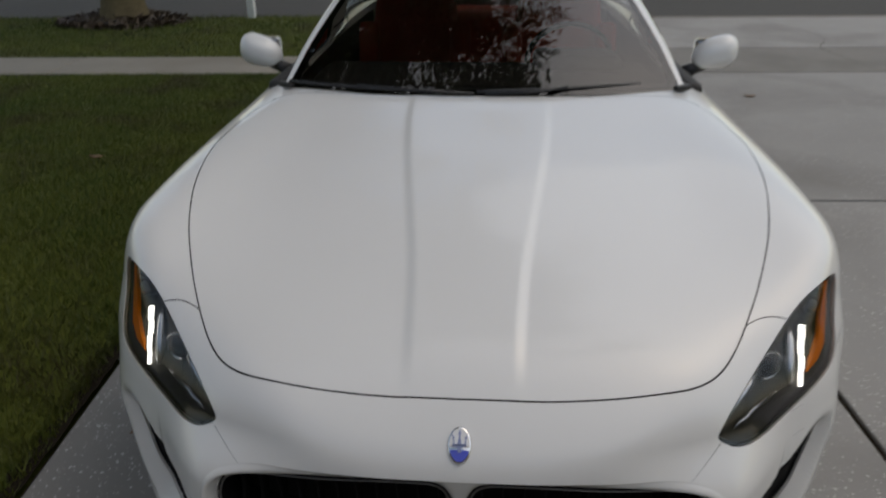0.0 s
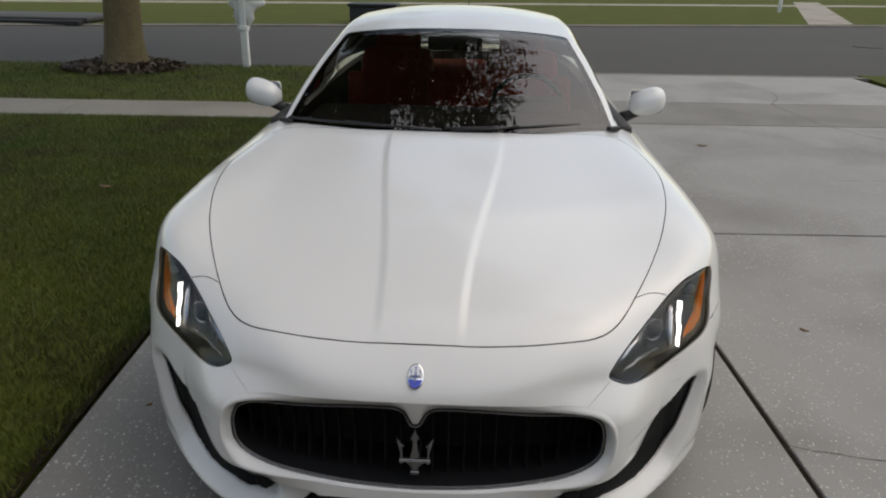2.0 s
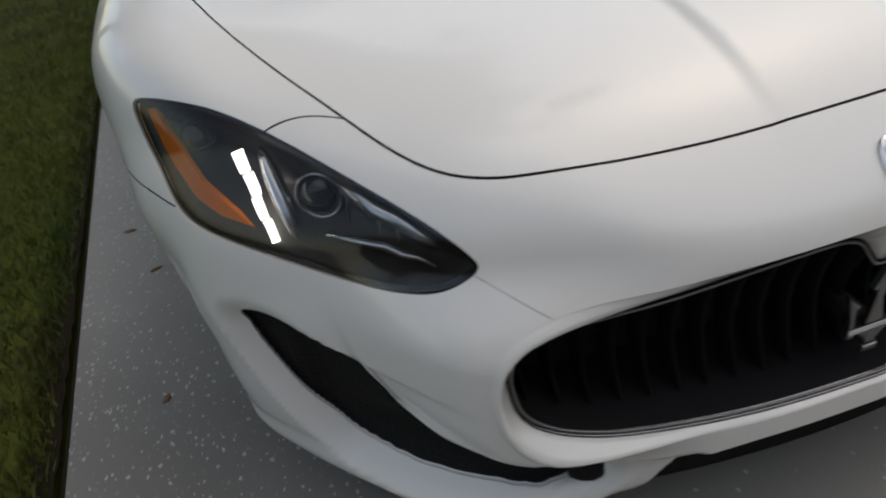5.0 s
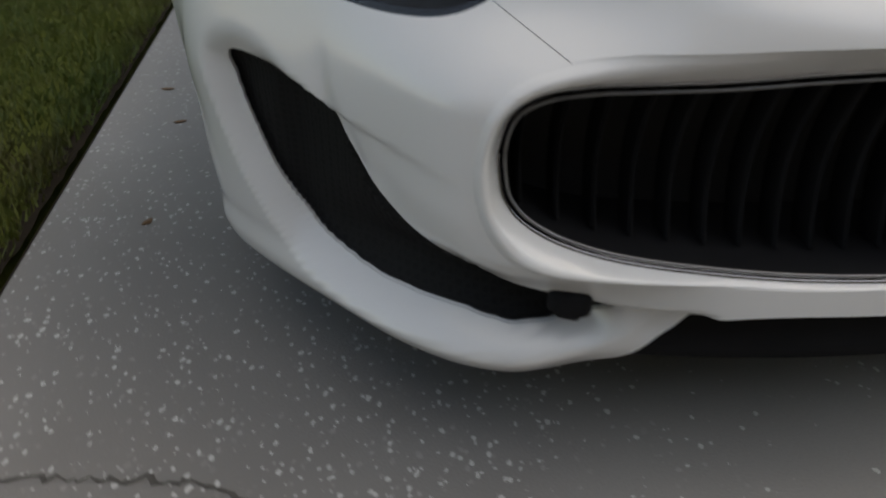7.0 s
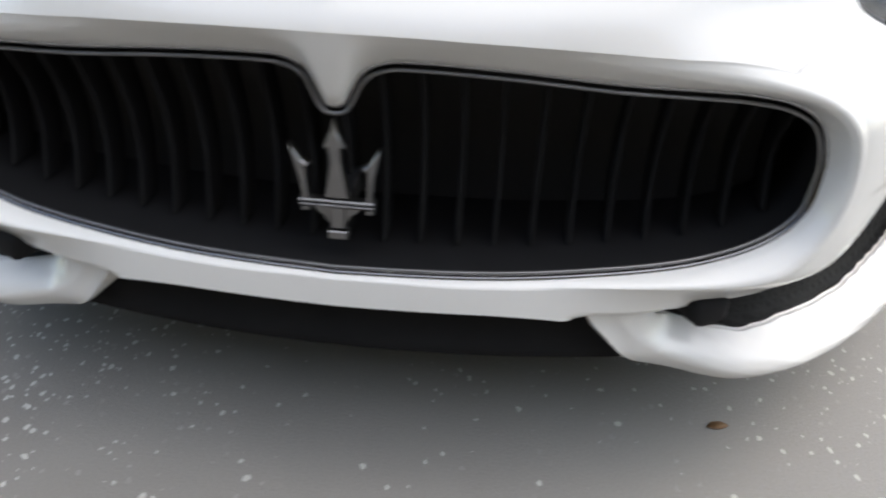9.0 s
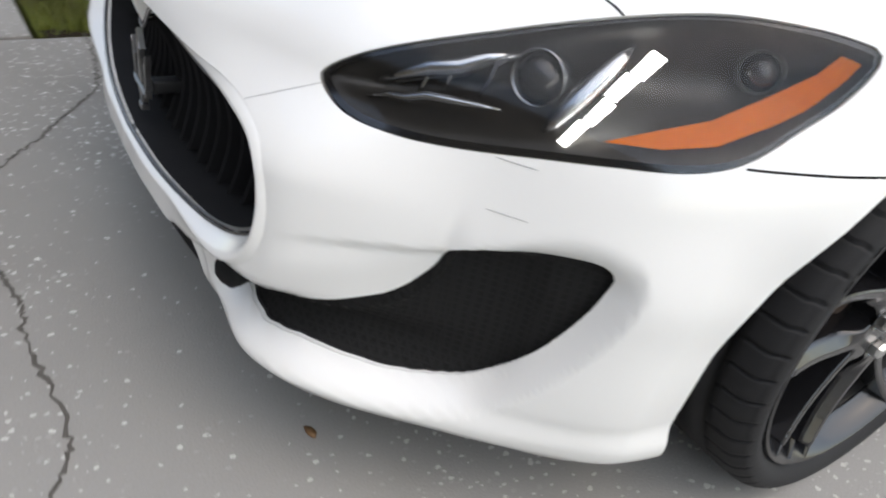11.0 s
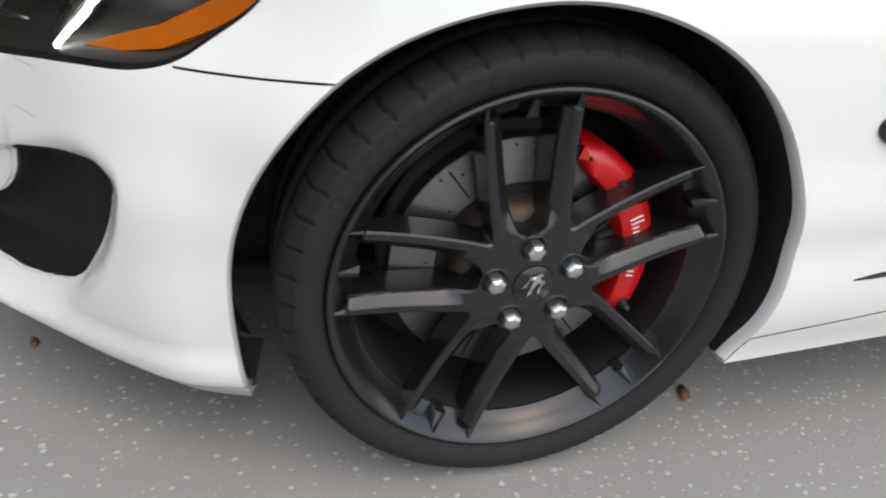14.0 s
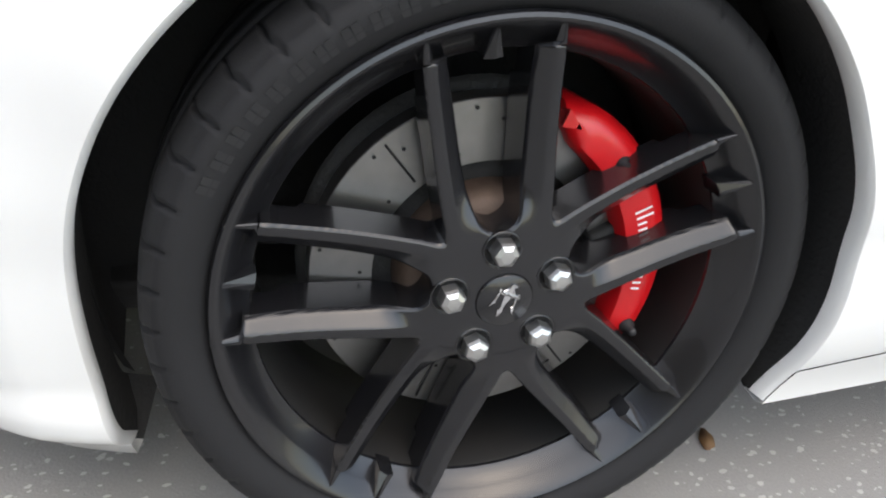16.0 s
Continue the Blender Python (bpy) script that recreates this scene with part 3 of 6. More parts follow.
SEAMS = [(box_region(.562, .668, .38, .50, .62, .80), lamp_line, .0012), (box_region(.70, 1, .515, .80, .55, .66), fender_line, .0013), (box_region(.398, .492, .1, .30, .49, .60), nose_line, .0004), (box_region(.6, 1, 1.5, 1.9, .245, .87), door_front, .002), (box_region(.6, 1, 2.8, 3.2, .245, .9), door_rear, .002)]
for region, side, w in SEAMS:
    strip, shell = strip_cut(shell, region, side, w)
    grooves.append(strip)
for g in grooves:
    both_shell("panel_gap", g, SEAM, car, "", -.008)

# panels
def sill_top(y):
    return .243 + .13 * np.clip(y - 1.29, 0, .35)


x, y, z = xyz(shell)
in_bumper = np.where(y < .50, z - (.60 + .5 * np.clip(.5 - y, 0, 1)), z - (.596 + .010 * ramp(.51, .70, y)))
(bumper, _), (upper, _) = split(shell, np.where(y < .93, in_bumper, 1.0))
x, y, z = xyz(upper)
(fender, _), (aft, _) = split(upper, y - (1.74 - .06 * ramp(.85, .3, z)))
x, y, z = xyz(aft)
(door_skin, _), (aft, _) = split(aft, np.where(z > sill_top(y), y - (2.96 + .06 * ramp(.9, .3, z)), 1.0))
x, y, z = xyz(aft)
(skirt, _), (quarter, _) = split(aft, np.where((y < 3.5), z - sill_top(y), 1.0))
x, y, z = xyz(fender)
(skirt_front, _), (fender, _) = split(fender, np.where(y > 1.2, z - sill_top(y), 1.0))
skirt = joined(skirt_front, skirt)
shell_part("hood", joined(hood, mirrored(hood)), PAINT, car, "white hood with two soft creases")
shell_part("bumper", joined(bumper, mirrored(bumper)), PAINT, car, "white front bumper with spoiler wings")
both_shell("fender", fender, PAINT, car)
both_shell("door", door_skin, PAINT, car)
both_shell("side_skirt", skirt, PAINT, car, "", .0015)
shell_part("rear_body", joined(quarter, mirrored(quarter)), PAINT, car)

# ---------------------------------------------------------------- grille
def snout(x):
    """How far the grille frame stands out of the bumper towards its ends."""
    return .038 * ramp(.20, .47, np.abs(x))


def mouth_step(dy, poly):
    """The point of the inner outline that answers to each point of the outer edge."""
    def f(p, n):
        c = np.array([0.0, .42])
        ang_in = np.arctan2((poly[:, 1] - c[1]) / .11, poly[:, 0] / .48)
        ang = np.arctan2((p[:, 2] - c[1]) / .11, p[:, 0] / .48)
        order = np.argsort(ang_in)
        xi = np.interp(ang, ang_in[order], poly[order, 0], period=2 * math.pi)
        zi = np.interp(ang, ang_in[order], poly[order, 1], period=2 * math.pi)
        return np.c_[xi, .12 + .205 * xi ** 2 + .2 * (zi - .42) + dy, zi]
    return f


mouth_in = full_outline(MOUTH_IN, 8)


fin = mouth_step(0.0, mouth_in)
def ring_step(t, dy, push):
    return lambda p, n: p * (1 - t) + fin(p, n) * t + np.c_[np.zeros(len(p)), dy - push * snout(p[:, 0]), np.zeros(len(p))]


V, F = rim_strip(mouth_points, mouth_edge, [lambda p, n: p, ring_step(.08, 0, .10), ring_step(.2, -.001, .32), ring_step(.35, -.001, .42), ring_step(.55, -.001, .34), ring_step(.8, -.001, .14), fin, lambda p, n: fin(p, n) + [0, .012, 0]])
both("grille_surround", V, F, PAINT, car, "white grille surround")


def on_nose(u, w, dy):
    """Points (x, z) of an outline laid on the plane of the grille and moved back by dy."""
    u, w = np.asarray(u, float), np.asarray(w, float)
    return np.c_[u, .12 + .205 * u ** 2 + .2 * (w - .42) + dy, w]


rim_line = on_nose(mouth_in[:, 0], mouth_in[:, 1], .003)
part("grille_trim", tube(rim_line, .0036, 8, True), DARK_CHROME, car, "slim dark chrome grille trim")
tangent = np.roll(mouth_in, -2, 0) - np.roll(mouth_in, 2, 0)
tangent /= np.maximum(np.linalg.norm(tangent, axis=1), 1e-9)[:, None]
inside = mouth_in + .0075 * np.c_[tangent[:, 1], -tangent[:, 0]]
inner_line = on_nose(inside[:, 0], inside[:, 1], .001)
part("grille_trim", tube(inner_line, .0021, 6, True), SATIN, car, "thin inner trim line")
# square tow-eye cover on one side of the bumper
cover = [(.717 + .029 * a, .523 + .027 * b) for a, b in ((-1, -.75), (-.75, -1), (.75, -1), (1, -.75), (1, .75), (.75, 1), (-.75, 1), (-1, .75))]
cover = np.vstack([np.linspace(p0, p1, 8, endpoint=False) for p0, p1 in zip(np.array(cover), np.roll(np.array(cover), -1, 0))])
co_ = np.c_[np.zeros(len(cover)) + .25, np.zeros(len(cover)) + .62, cover[:, 1]]
end_ = np.c_[cover[:, 0] * .7071 + .145, cover[:, 0] * .7071 - .145, cover[:, 1]]
loop_ = cast(co_, end_ - co_, .1, 2.0)
for pick in (loop_[8:17], loop_[40:49]):
    part("tow_eye_cover", tube(pick, [.0002] + [.0008] * (len(pick) - 2) + [.0002], 5), COVER_LINE, car, "joint of the square tow-eye cover")
k = len(mouth_in)
V = np.vstack([on_nose(mouth_in[:, 0], mouth_in[:, 1], .004), on_nose(mouth_in[:, 0] * 1.01, mouth_in[:, 1], .16)])
V[k:, 1] = .280
F = [(a, (a + 1) % k, k + (a + 1) % k, k + a) for a in range(k)]
mesh_object("grille_duct", V, F, GRILLE_BLACK, car)
V2 = [(-.45, .278, .28), (.45, .278, .28), (.45, .278, .52), (-.45, .278, .52)]
mesh_object("radiator", V2, [(0, 1, 2, 3)], RADIATOR, car, "black radiator behind the grille", smooth=False)
# upright grille bars, bowed backwards in the middle of their height
half_in = chain(MOUTH_IN, 8)
top_z = lambda xx: np.interp(xx, half_in[:np.argmax(half_in[:, 0])][:, 0], half_in[:np.argmax(half_in[:, 0])][:, 1])
low_half = half_in[np.argmax(half_in[:, 0]):][::-1]
low_z = lambda xx: np.interp(xx, low_half[:, 0], low_half[:, 1])
for n_bar in range(-11, 12):
    xb = n_bar * .0405
    z1, z0 = float(top_z(abs(xb))) - .002, float(low_z(abs(xb))) + .004
    if n_bar == 0:
        z1 = .472
    zz = np.linspace(z0, z1, 9)
    yb = float(on_nose(np.array([abs(xb)]), np.array([.40]), 0)[0, 1])
    rows_v = []
    for zc in zz:
        t = (zc - z0) / (z1 - z0)
        back = yb + .040 + .026 * math.sin(math.pi * t) - .012 * t
        rows_v.append([(xb - .0028, back + .004, zc), (xb, back, zc), (xb + .0028, back + .004, zc), (xb + .0024, back + .040, zc), (xb - .0024, back + .040, zc)])
    V = [p for r in rows_v for p in r]
    F = []
    for a in range(len(zz) - 1):
        for b in range(5):
            F.append((a * 5 + b, a * 5 + (b + 1) % 5, a * 5 + 5 + (b + 1) % 5, a * 5 + 5 + b))
    mesh_object("grille_bar", V, F, GRILLE_BLACK, car, smooth=False)

# three-pronged emblem in the grille
emblem_m = Matrix(((1, 0, 0, 0), (0, 0, -1, .130), (0, 1, 0, 0), (0, 0, 0, 1)))


def emblem_shape(bm, m, s=1.0, depth=.010, cx=0, cy=0):
    def add(pts, d=depth):
        prism([((p[0]) * s + cx, (p[1]) * s + cy) for p in pts], d, bm, m, .0018 * s)
    add([(0, .092), (.0033, .078), (.0115, .061), (.0046, .064), (.0052, .044), (.0125, .006), (-.0125, .006), (-.0052, .044), (-.0046, .064), (-.0115, .061), (-.0033, .078)])
    for sx in (1, -1):
        arm = [(.030, .002), (.0360, .002), (.0378, .024), (.0465, .064), (.040, .055), (.034, .046), (.0265, .041), (.0320, .037), (.0316, .022)]
        add([(sx * a, b) for a, b in (arm if sx > 0 else arm[::-1])])
        add([(sx * .029, -.011), (sx * .038, -.011), (sx * .038, -.0045), (sx * .029, -.0045)][::sx])
        curl = [(.009, -.004), (.026, -.004), (.022, -.009), (.015, -.015), (.009, -.024)]
        add([(sx * a, b) for a, b in (curl[::-1] if sx > 0 else curl)])
    for b in (-.0040, .0006):
        add([(-.039, b), (.039, b), (.039, b + .0036), (-.039, b + .0036)], depth + .002)
    add([(-.009, -.004), (-.008, -.030), (.008, -.030), (.009, -.004)])
    add([(-.0105, -.042), (.0105, -.042), (.0105, -.032), (-.0105, -.032)], depth + .002)
    return bm


part("grille_emblem", emblem_shape(bmesh.new(), emblem_m @ Matrix.Translation((0, .366, 0))), SATIN, car, "satin three-pronged emblem in the grille", smooth=False)
part("emblem_mount", bevelled_box((-.012, .138, .350), (.012, .20, .372), .003), BLACK, car)

# oval badge on the nose
bc = cast(np.array([[0, .5, .35]]), np.array([[0, -.8245, .5657]]), 0.05, .9)[0]
bn = gradient(bc[None])[0]
bx = Vector((1, 0, 0))
bz = Vector(bn)
by = bz.cross(bx)
badge_m = Matrix(((bx.x, by.x, bz.x, 0), (bx.y, by.y, bz.y, bc[1]), (bx.z, by.z, bz.z, bc[2]), (0, 0, 0, 1)))
oval = [(.0212 * math.cos(t), .0330 * math.sin(t)) for t in np.linspace(0, 2 * math.pi, 40, endpoint=False)]
badge = part("badge", prism(oval, .0045, None, badge_m, .002), CHROME, car, "oval badge in chrome, white and blue")
ov2 = [(a * .86, b * .90) for a, b in oval]
part("badge_field", prism([p for p in ov2 if p[1] > -.0070], .0052, None, badge_m, .0004), WHITE, badge, "white enamel", smooth=False)
part("badge_field", prism([p for p in ov2 if p[1] < -.0085], .0052, None, badge_m, .0004), BLUE, badge, "blue enamel", smooth=False)
part("badge_emblem", emblem_shape(bmesh.new(), badge_m @ Matrix.Translation((0, .000, .005)), .31, .0012), BADGE_GREY, badge, smooth=False)

# mesh in the side intakes, sensor and lower hook
A, T = intake
pts = A[:, :3] + .011 * INWARD
mesh_dark = material("intake_mesh", (0.020, 0.020, 0.021), 0.7)
mesh_dark.node_tree.nodes["Principled BSDF"].inputs["Specular IOR Level"].default_value = 0.2
mn, ml = mesh_dark.node_tree.nodes, mesh_dark.node_tree.links
co, br, bp = mn.new("ShaderNodeTexCoord"), mn.new("ShaderNodeTexVoronoi"), mn.new("ShaderNodeBump")
br.feature, br.inputs["Scale"].default_value = "DISTANCE_TO_EDGE", 105
br.inputs["Randomness"].default_value = 0.12
bp.inputs["Strength"].default_value, bp.inputs["Distance"].default_value = 0.28, -0.006
cr = mn.new("ShaderNodeMapRange")
cr.inputs[1].default_value, cr.inputs[2].default_value, cr.inputs[3].default_value, cr.inputs[4].default_value = .08, .22, .012, .008
ml.new(co.outputs["Object"], br.inputs["Vector"])
ml.new(br.outputs["Distance"], bp.inputs["Height"])
ml.new(br.outputs["Distance"], cr.inputs[0])
ml.new(cr.outputs[0], mn["Principled BSDF"].inputs["Base Color"])
ml.new(bp.outputs["Normal"], mn["Principled BSDF"].inputs["Normal"])
for s in (1, -1):
    mesh_object("intake_mesh", pts * [s, 1, 1], T if s > 0 else T[:, ::-1], mesh_dark, car, "black honeycomb mesh in the intake")
    bm = bevelled_box((-.024, -.004, -.020), (.024, .045, .016), .012, 4)
    for v in bm.verts:
        if v.co.z < -.008:
            v.co.x *= .62
    bmesh.ops.transform(bm, matrix=Matrix.Translation((s * .399, .136, .264)) @ Matrix.Rotation(s * radians(24), 4, "Z"), verts=bm.verts)
    part("intake_hook", bm, GRILLE_BLACK, car, "black plastic hook below the grille lip")
# dark air dam below the lip, underbody
dam = []
for xx in np.linspace(-.40, .40, 25):
    yy = .128 + .30 * xx * xx
    dam.append([(xx, yy + .035, .275), (xx, yy + .022, .235), (xx, yy + .006, .184), (xx, yy - .002, .173), (xx, yy + .012, .166), (xx, yy + .12, .168)])
V = [p for r in dam for p in r]
F = [(a * 6 + b, a * 6 + b + 1, a * 6 + 7 + b, a * 6 + 6 + b) for a in range(24) for b in range(5)]
mesh_object("air_dam", V, F, GRILLE_BLACK, car, "black plastic air dam under the lip")
bm = bevelled_box((-.60, .42, .17), (.60, 4.6, .21), .01)
part("underbody", bm, LINER, car)
part("engine_bay", bevelled_box((-.52, .36, .20), (.52, 1.45, .60), .03), LINER, car)

# ---------------------------------------------------------------- head lamps
A, T = lamp_glass
for s in (1, -1):
    B = A.copy()
    B[:, 0] *= s
    B[:, 3] *= s
    TT = T if s > 0 else T[:, ::-1]
    lens = mesh_object("headlight", B[:, :3] - .0010 * B[:, 3:6], TT, LENS, car, "clear headlight lens with lit daytime strip", normals=B[:, 3:6])
    lens.visible_shadow = False
    # the housing behind it: a bowl that deepens away from the edge
    gd = -signed(lamp_plane(A[:, :3]), lamp_poly)
    depth = .012 + .065 * ramp(0, .07, gd)
    axis = np.array([-.30 * s, .85, -.15])
    H = B[:, :3] + axis * depth[:, None]
    mesh_object("lamp_housing", H, TT, HOUSING, lens, "dark lamp housing")
    # dark border printed round the lens
    (band, _), (mid, _) = split((A, T), gd - .007)
    Bb = band[0].copy()
    Bb[:, 0] *= s
    mesh_object("lamp_border", Bb[:, :3] + axis * .006, band[1] if s > 0 else band[1][:, ::-1], GLOSS_BLACK, lens)

    def at(a, w, deep):
        """A place in the lamp: along it, up it and behind the lens."""
        base = A[np.argmin(((lamp_plane(A[:, :3]) - [a, w]) ** 2).sum(1)), :3]
        return Vector((base[0] * s, base[1], base[2])) + Vector(axis) * deep

    # amber marker along the outer edge
    outer = [(.79, .219), (.85, .230), (.90, .247), (.950, .280), (.988, .318), (1.010, .345), (1.018, .362)]
    inner_edge = [(.999, .362), (.971, .334), (.933, .300), (.887, .267), (.836, .240)]
    ring = [at(a, w, .022) for a, w in outer + inner_edge]
    bm = bmesh.new()
    f1 = [bm.verts.new(p) for p in ring]
    f2 = [bm.verts.new(p + Vector(axis) * .012) for p in ring]
    bm.faces.new(f1)
    for a in range(len(ring)):
        b = (a + 1) % len(ring)
        bm.faces.new((f1[a], f1[b], f2[b], f2[a]))
    bmesh.ops.triangulate(bm, faces=[f for f in bm.faces if len(f.verts) > 4])
    part("side_marker", bm, ORANGE, lens, "amber side marker", smooth=False)
    # daytime strip of four lit blocks
    lo, hi = Vector((.688 * s, .386, .574)), Vector((.700 * s, .470, .672))
    across = Vector((.90 * s, .34, -.26)).normalized()
    for k0 in range(4):
        p0, p1 = lo.lerp(hi, k0 / 4 + .010), lo.lerp(hi, (k0 + 1) / 4 - .010)
        w0, w1, shift = .0048 + .0008 * k0, .0057 + .0008 * k0, across * (.0016 if k0 % 2 else -.0012)
        quad = [p0 - across * w0 + shift, p0 + across * w0 + shift, p1 + across * w1 + shift, p1 - across * w1 + shift]
        bm = bmesh.new()
        u = [bm.verts.new(q) for q in quad]
        w = [bm.verts.new(q + Vector(axis) * .003) for q in quad]
        bm.faces.new(u)
        for a in range(4):
            bm.faces.new((u[a], u[(a + 1) % 4], w[(a + 1) % 4], w[a]))
        part("daytime_light", bm, LED, lens, "lit white daytime block", smooth=False)
    # two round projectors in chromed rings
    for a, w, r, ring_mat in ((.700, .265, .030, BOWL), (.915, .318, .022, HOUSING)):
        centre = at(a, w, .045)
        facing = Vector((.45 * s, -.88, .12)).normalized()
        mm = Matrix.Translation(centre) @ facing.to_track_quat("X", "Z").to_matrix().to_4x4()
        bm = lathe([(-.02, r * 1.05), (.004, r * 1.05), (.006, r * .98), (.0, r * .90)], 32)
        bmesh.ops.transform(bm, matrix=mm, verts=bm.verts)
        part("projector_ring", bm, ring_mat, lens, "ring of the projector")
        bm = lathe([(-.004, r * .92), (.006, r * .80), (.013, r * .5), (.016, r * .2), (.0165, .0001)], 32)
        bmesh.ops.transform(bm, matrix=mm, verts=bm.verts)
        part("projector_lens", bm, GLOSS_BLACK, lens, "dark glass projector lens")
    # bright reflector fillet along the lower inner end
    strip = [at(.54 + .02 * i2, .222 + .004 * i2 - .0003 * i2 * i2, .020) for i2 in range(8)]
    part("lamp_fillet", tube(strip, [.002 + .0035 * math.sin(math.pi * i2 / 7) for i2 in range(8)], 8), BOWL, lens)
    blade = [at(.53 + .03 * i2, .238 + .0095 * i2, .038) for i2 in range(6)]
    part("lamp_blade", tube(blade, [.004, .009, .012, .012, .009, .004], 10), BOWL, lens, "silvered reflector blade")
    for i3, (a0, w0, a1, w1) in enumerate(((.545, .236, .640, .262), (.560, .252, .655, .292), (.585, .268, .640, .305), (.610, .236, .630, .280), (.650, .240, .675, .300), (.585, .232, .600, .262))):
        part("lamp_rib", tube([at(a0 + (a1 - a0) * q, w0 + (w1 - w0) * q + .006 * math.sin(math.pi * q), .034) for q in np.linspace(0, 1, 6)], [.0008, .0022, .0028, .0028, .0020, .0008], 6), BOWL if i3 % 2 else REFLECTOR, lens)
    # silvered step beside the lit strip
    step_p = [lo.lerp(hi, q) - Vector((.024 * s, .010, -.004)) + Vector(axis) * .012 for q in np.linspace(-.05, .95, 8)]
    part("lamp_reflector", tube(step_p, [.004, .009, .012, .013, .013, .012, .009, .004], 10), BOWL, lens, "silvered reflector beside the lit strip")

# ---------------------------------------------------------------- cabin
#          y centre, z centre, half width of roof, drop, bow, half width at belt, z of belt
STATIONS = np.array([(1.505, .897, .700, .012, .160, .718, .878), (1.75, 1.020, .655, .020, .130, .712, .885), (2.0, 1.135, .600, .030, .100, .705, .890),
                     (2.25, 1.236, .545, .038, .080, .705, .895), (2.6, 1.292, .530, .045, .040, .725, .90), (2.95, 1.305, .520, .048, .010, .745, .91),
                     (3.4, 1.262, .490, .048, -.03, .815, .93), (3.9, 1.130, .440, .040, -.06, .74, .945), (4.35, .985, .40, .020, -.10, .60, .935)])
SS, UU = np.linspace(0, 8, 97), np.linspace(0, 1, 49)
tab = [np.array([spline(np.arange(9), STATIONS[:, k], s0) for s0 in SS]) for k in range(7)]
rows_c = []
for n_s, s0 in enumerate(SS):
    yc, zc, wr, dr, bow, wb, zb = (t[n_s] for t in tab)
    for u in UU:
        if u <= .6:
            qx = u / .6
            rows_c.append((wr * qx, yc + bow * qx ** 2, zc - dr * qx ** 2.4, s0, u))
        else:
            t = (u - .6) / .4
            bulge = math.sin(math.pi * t) * .03 * min(1, s0 / 2)
            xx = wr + (wb - wr) * (t ** .8)
            zz = (zc - dr) + (zb - zc + dr) * (t ** 1.25)
            rows_c.append((xx + bulge * .5, yc + bow + .02 * t, zz + bulge * .35, s0, u))
C = np.array(rows_c)
i, j = np.meshgrid(np.arange(96), np.arange(48), indexing="ij")
q = (i * 49 + j).ravel()
T = np.vstack([np.c_[q, q + 49, q + 50], np.c_[q, q + 50, q + 1]])
nrm = np.zeros((len(C), 3))
fn = np.cross(C[T[:, 1], :3] - C[T[:, 0], :3], C[T[:, 2], :3] - C[T[:, 0], :3])
for k in range(3):
    np.add.at(nrm, T[:, k], fn)
nrm[C[:, 4] == 0, 0] = 0
nrm /= np.maximum(np.linalg.norm(nrm, axis=1), 1e-9)[:, None]
nrm *= np.sign((nrm * (C[:, :3] - [0, 2.9, .6])).sum(1))[:, None]
cab = (np.c_[C[:, :3], nrm, C[:, 3:]], T)


def su_rect(m, s0, s1, u0, u1, r=.03):
    s_, u_ = m[0][:, 6] * .3, m[0][:, 7] * 1.2
    a = np.abs(s_ - .15 * (s0 + s1)) - .15 * (s1 - s0) + r
    b = np.abs(u_ - .6 * (u0 + u1)) - .6 * (u1 - u0) + r
    return np.hypot(np.maximum(a, 0), np.maximum(b, 0)) + np.minimum(np.maximum(a, b), 0) - r


(screen, _), (cab, _) = split(cab, su_rect(cab, -1, 2.98, -.592, .592))
(rear_glass, _), (cab, _) = split(cab, su_rect(cab, 6.3, 7.9, -.52, .52))
(side_glass, _), (cab, _) = split(cab, su_rect(cab, 1.35, 6.6, .665, .985, .05))
scr = joined(screen, mirrored(screen))
windscreen = shell_part("windshield", (scr[0][:, :6], scr[1]), GLASS, car, "windshield reflecting tree and sky", -.002)
windscreen.visible_shadow = False
(border, _), (_, _) = split(screen, -su_rect(screen, .13, 2.88, -.568, .568, .05))
bd = joined(border, mirrored(border))
shell_part("windshield_border", (bd[0][:, :6], bd[1]), PRINT_BLACK, windscreen, "black printed windshield border", -.006)
rg = joined(rear_glass, mirrored(rear_glass))
shell_part("rear_window", (rg[0][:, :6], rg[1]), DARK_GLASS, car, "rear window").visible_shadow = False
for m in (side_glass, mirrored(side_glass)):
    shell_part("side_window", (m[0][:, :6], m[1]), DARK_GLASS, car).visible_shadow = False
rf = joined(cab, mirrored(cab))
shell_part("roof", (rf[0][:, :6], rf[1]), PAINT, car, "white roof with windshield pillars")
shell_part("roof_lining", (rf[0][:, :6], rf[1]), TRIM, car, "dark roof lining", -.02)
part("antenna", tube([(.03, 3.62, 1.205), (.03, 3.66, 1.25), (.03, 3.71, 1.345)], [.008, .004, .003], 8), BLACK, car, "short black roof antenna")
# cowl at the foot of the windshield, wipers
for s in (1, -1):
    line = [(s * xx, 1.497 + .16 * (xx / .7) ** 2, .906 - .012 * (xx / .7) ** 2) for xx in np.linspace(.02, .60, 14)]
    blade = [(p[0] * .96 - (.03 if s > 0 else .10), p[1] + .018 + .02 * k / 13, p[2] + .002 + .010 * k / 13) for k, p in enumerate(line)]
    wip = part("wiper", tube(blade, .006, 6), BLACK, car, "black windshield wiper")
    part("wiper_arm", tube([line[0], (line[4][0], line[4][1] + .01, line[4][2] + .004), (blade[7][0], blade[7][1], blade[7][2] + .006)], .005, 6), BLACK, wip)
    # corner cover of the cowl
    part("cowl_corner", bevelled_box((-.03, -.012, -.006), (.03, .012, .012), .005, 2, None, Matrix.Translation((s * .690, 1.655, .893)) @ Matrix.Rotation(s * radians(32), 4, "Z")), BLACK, car)
cowl = []
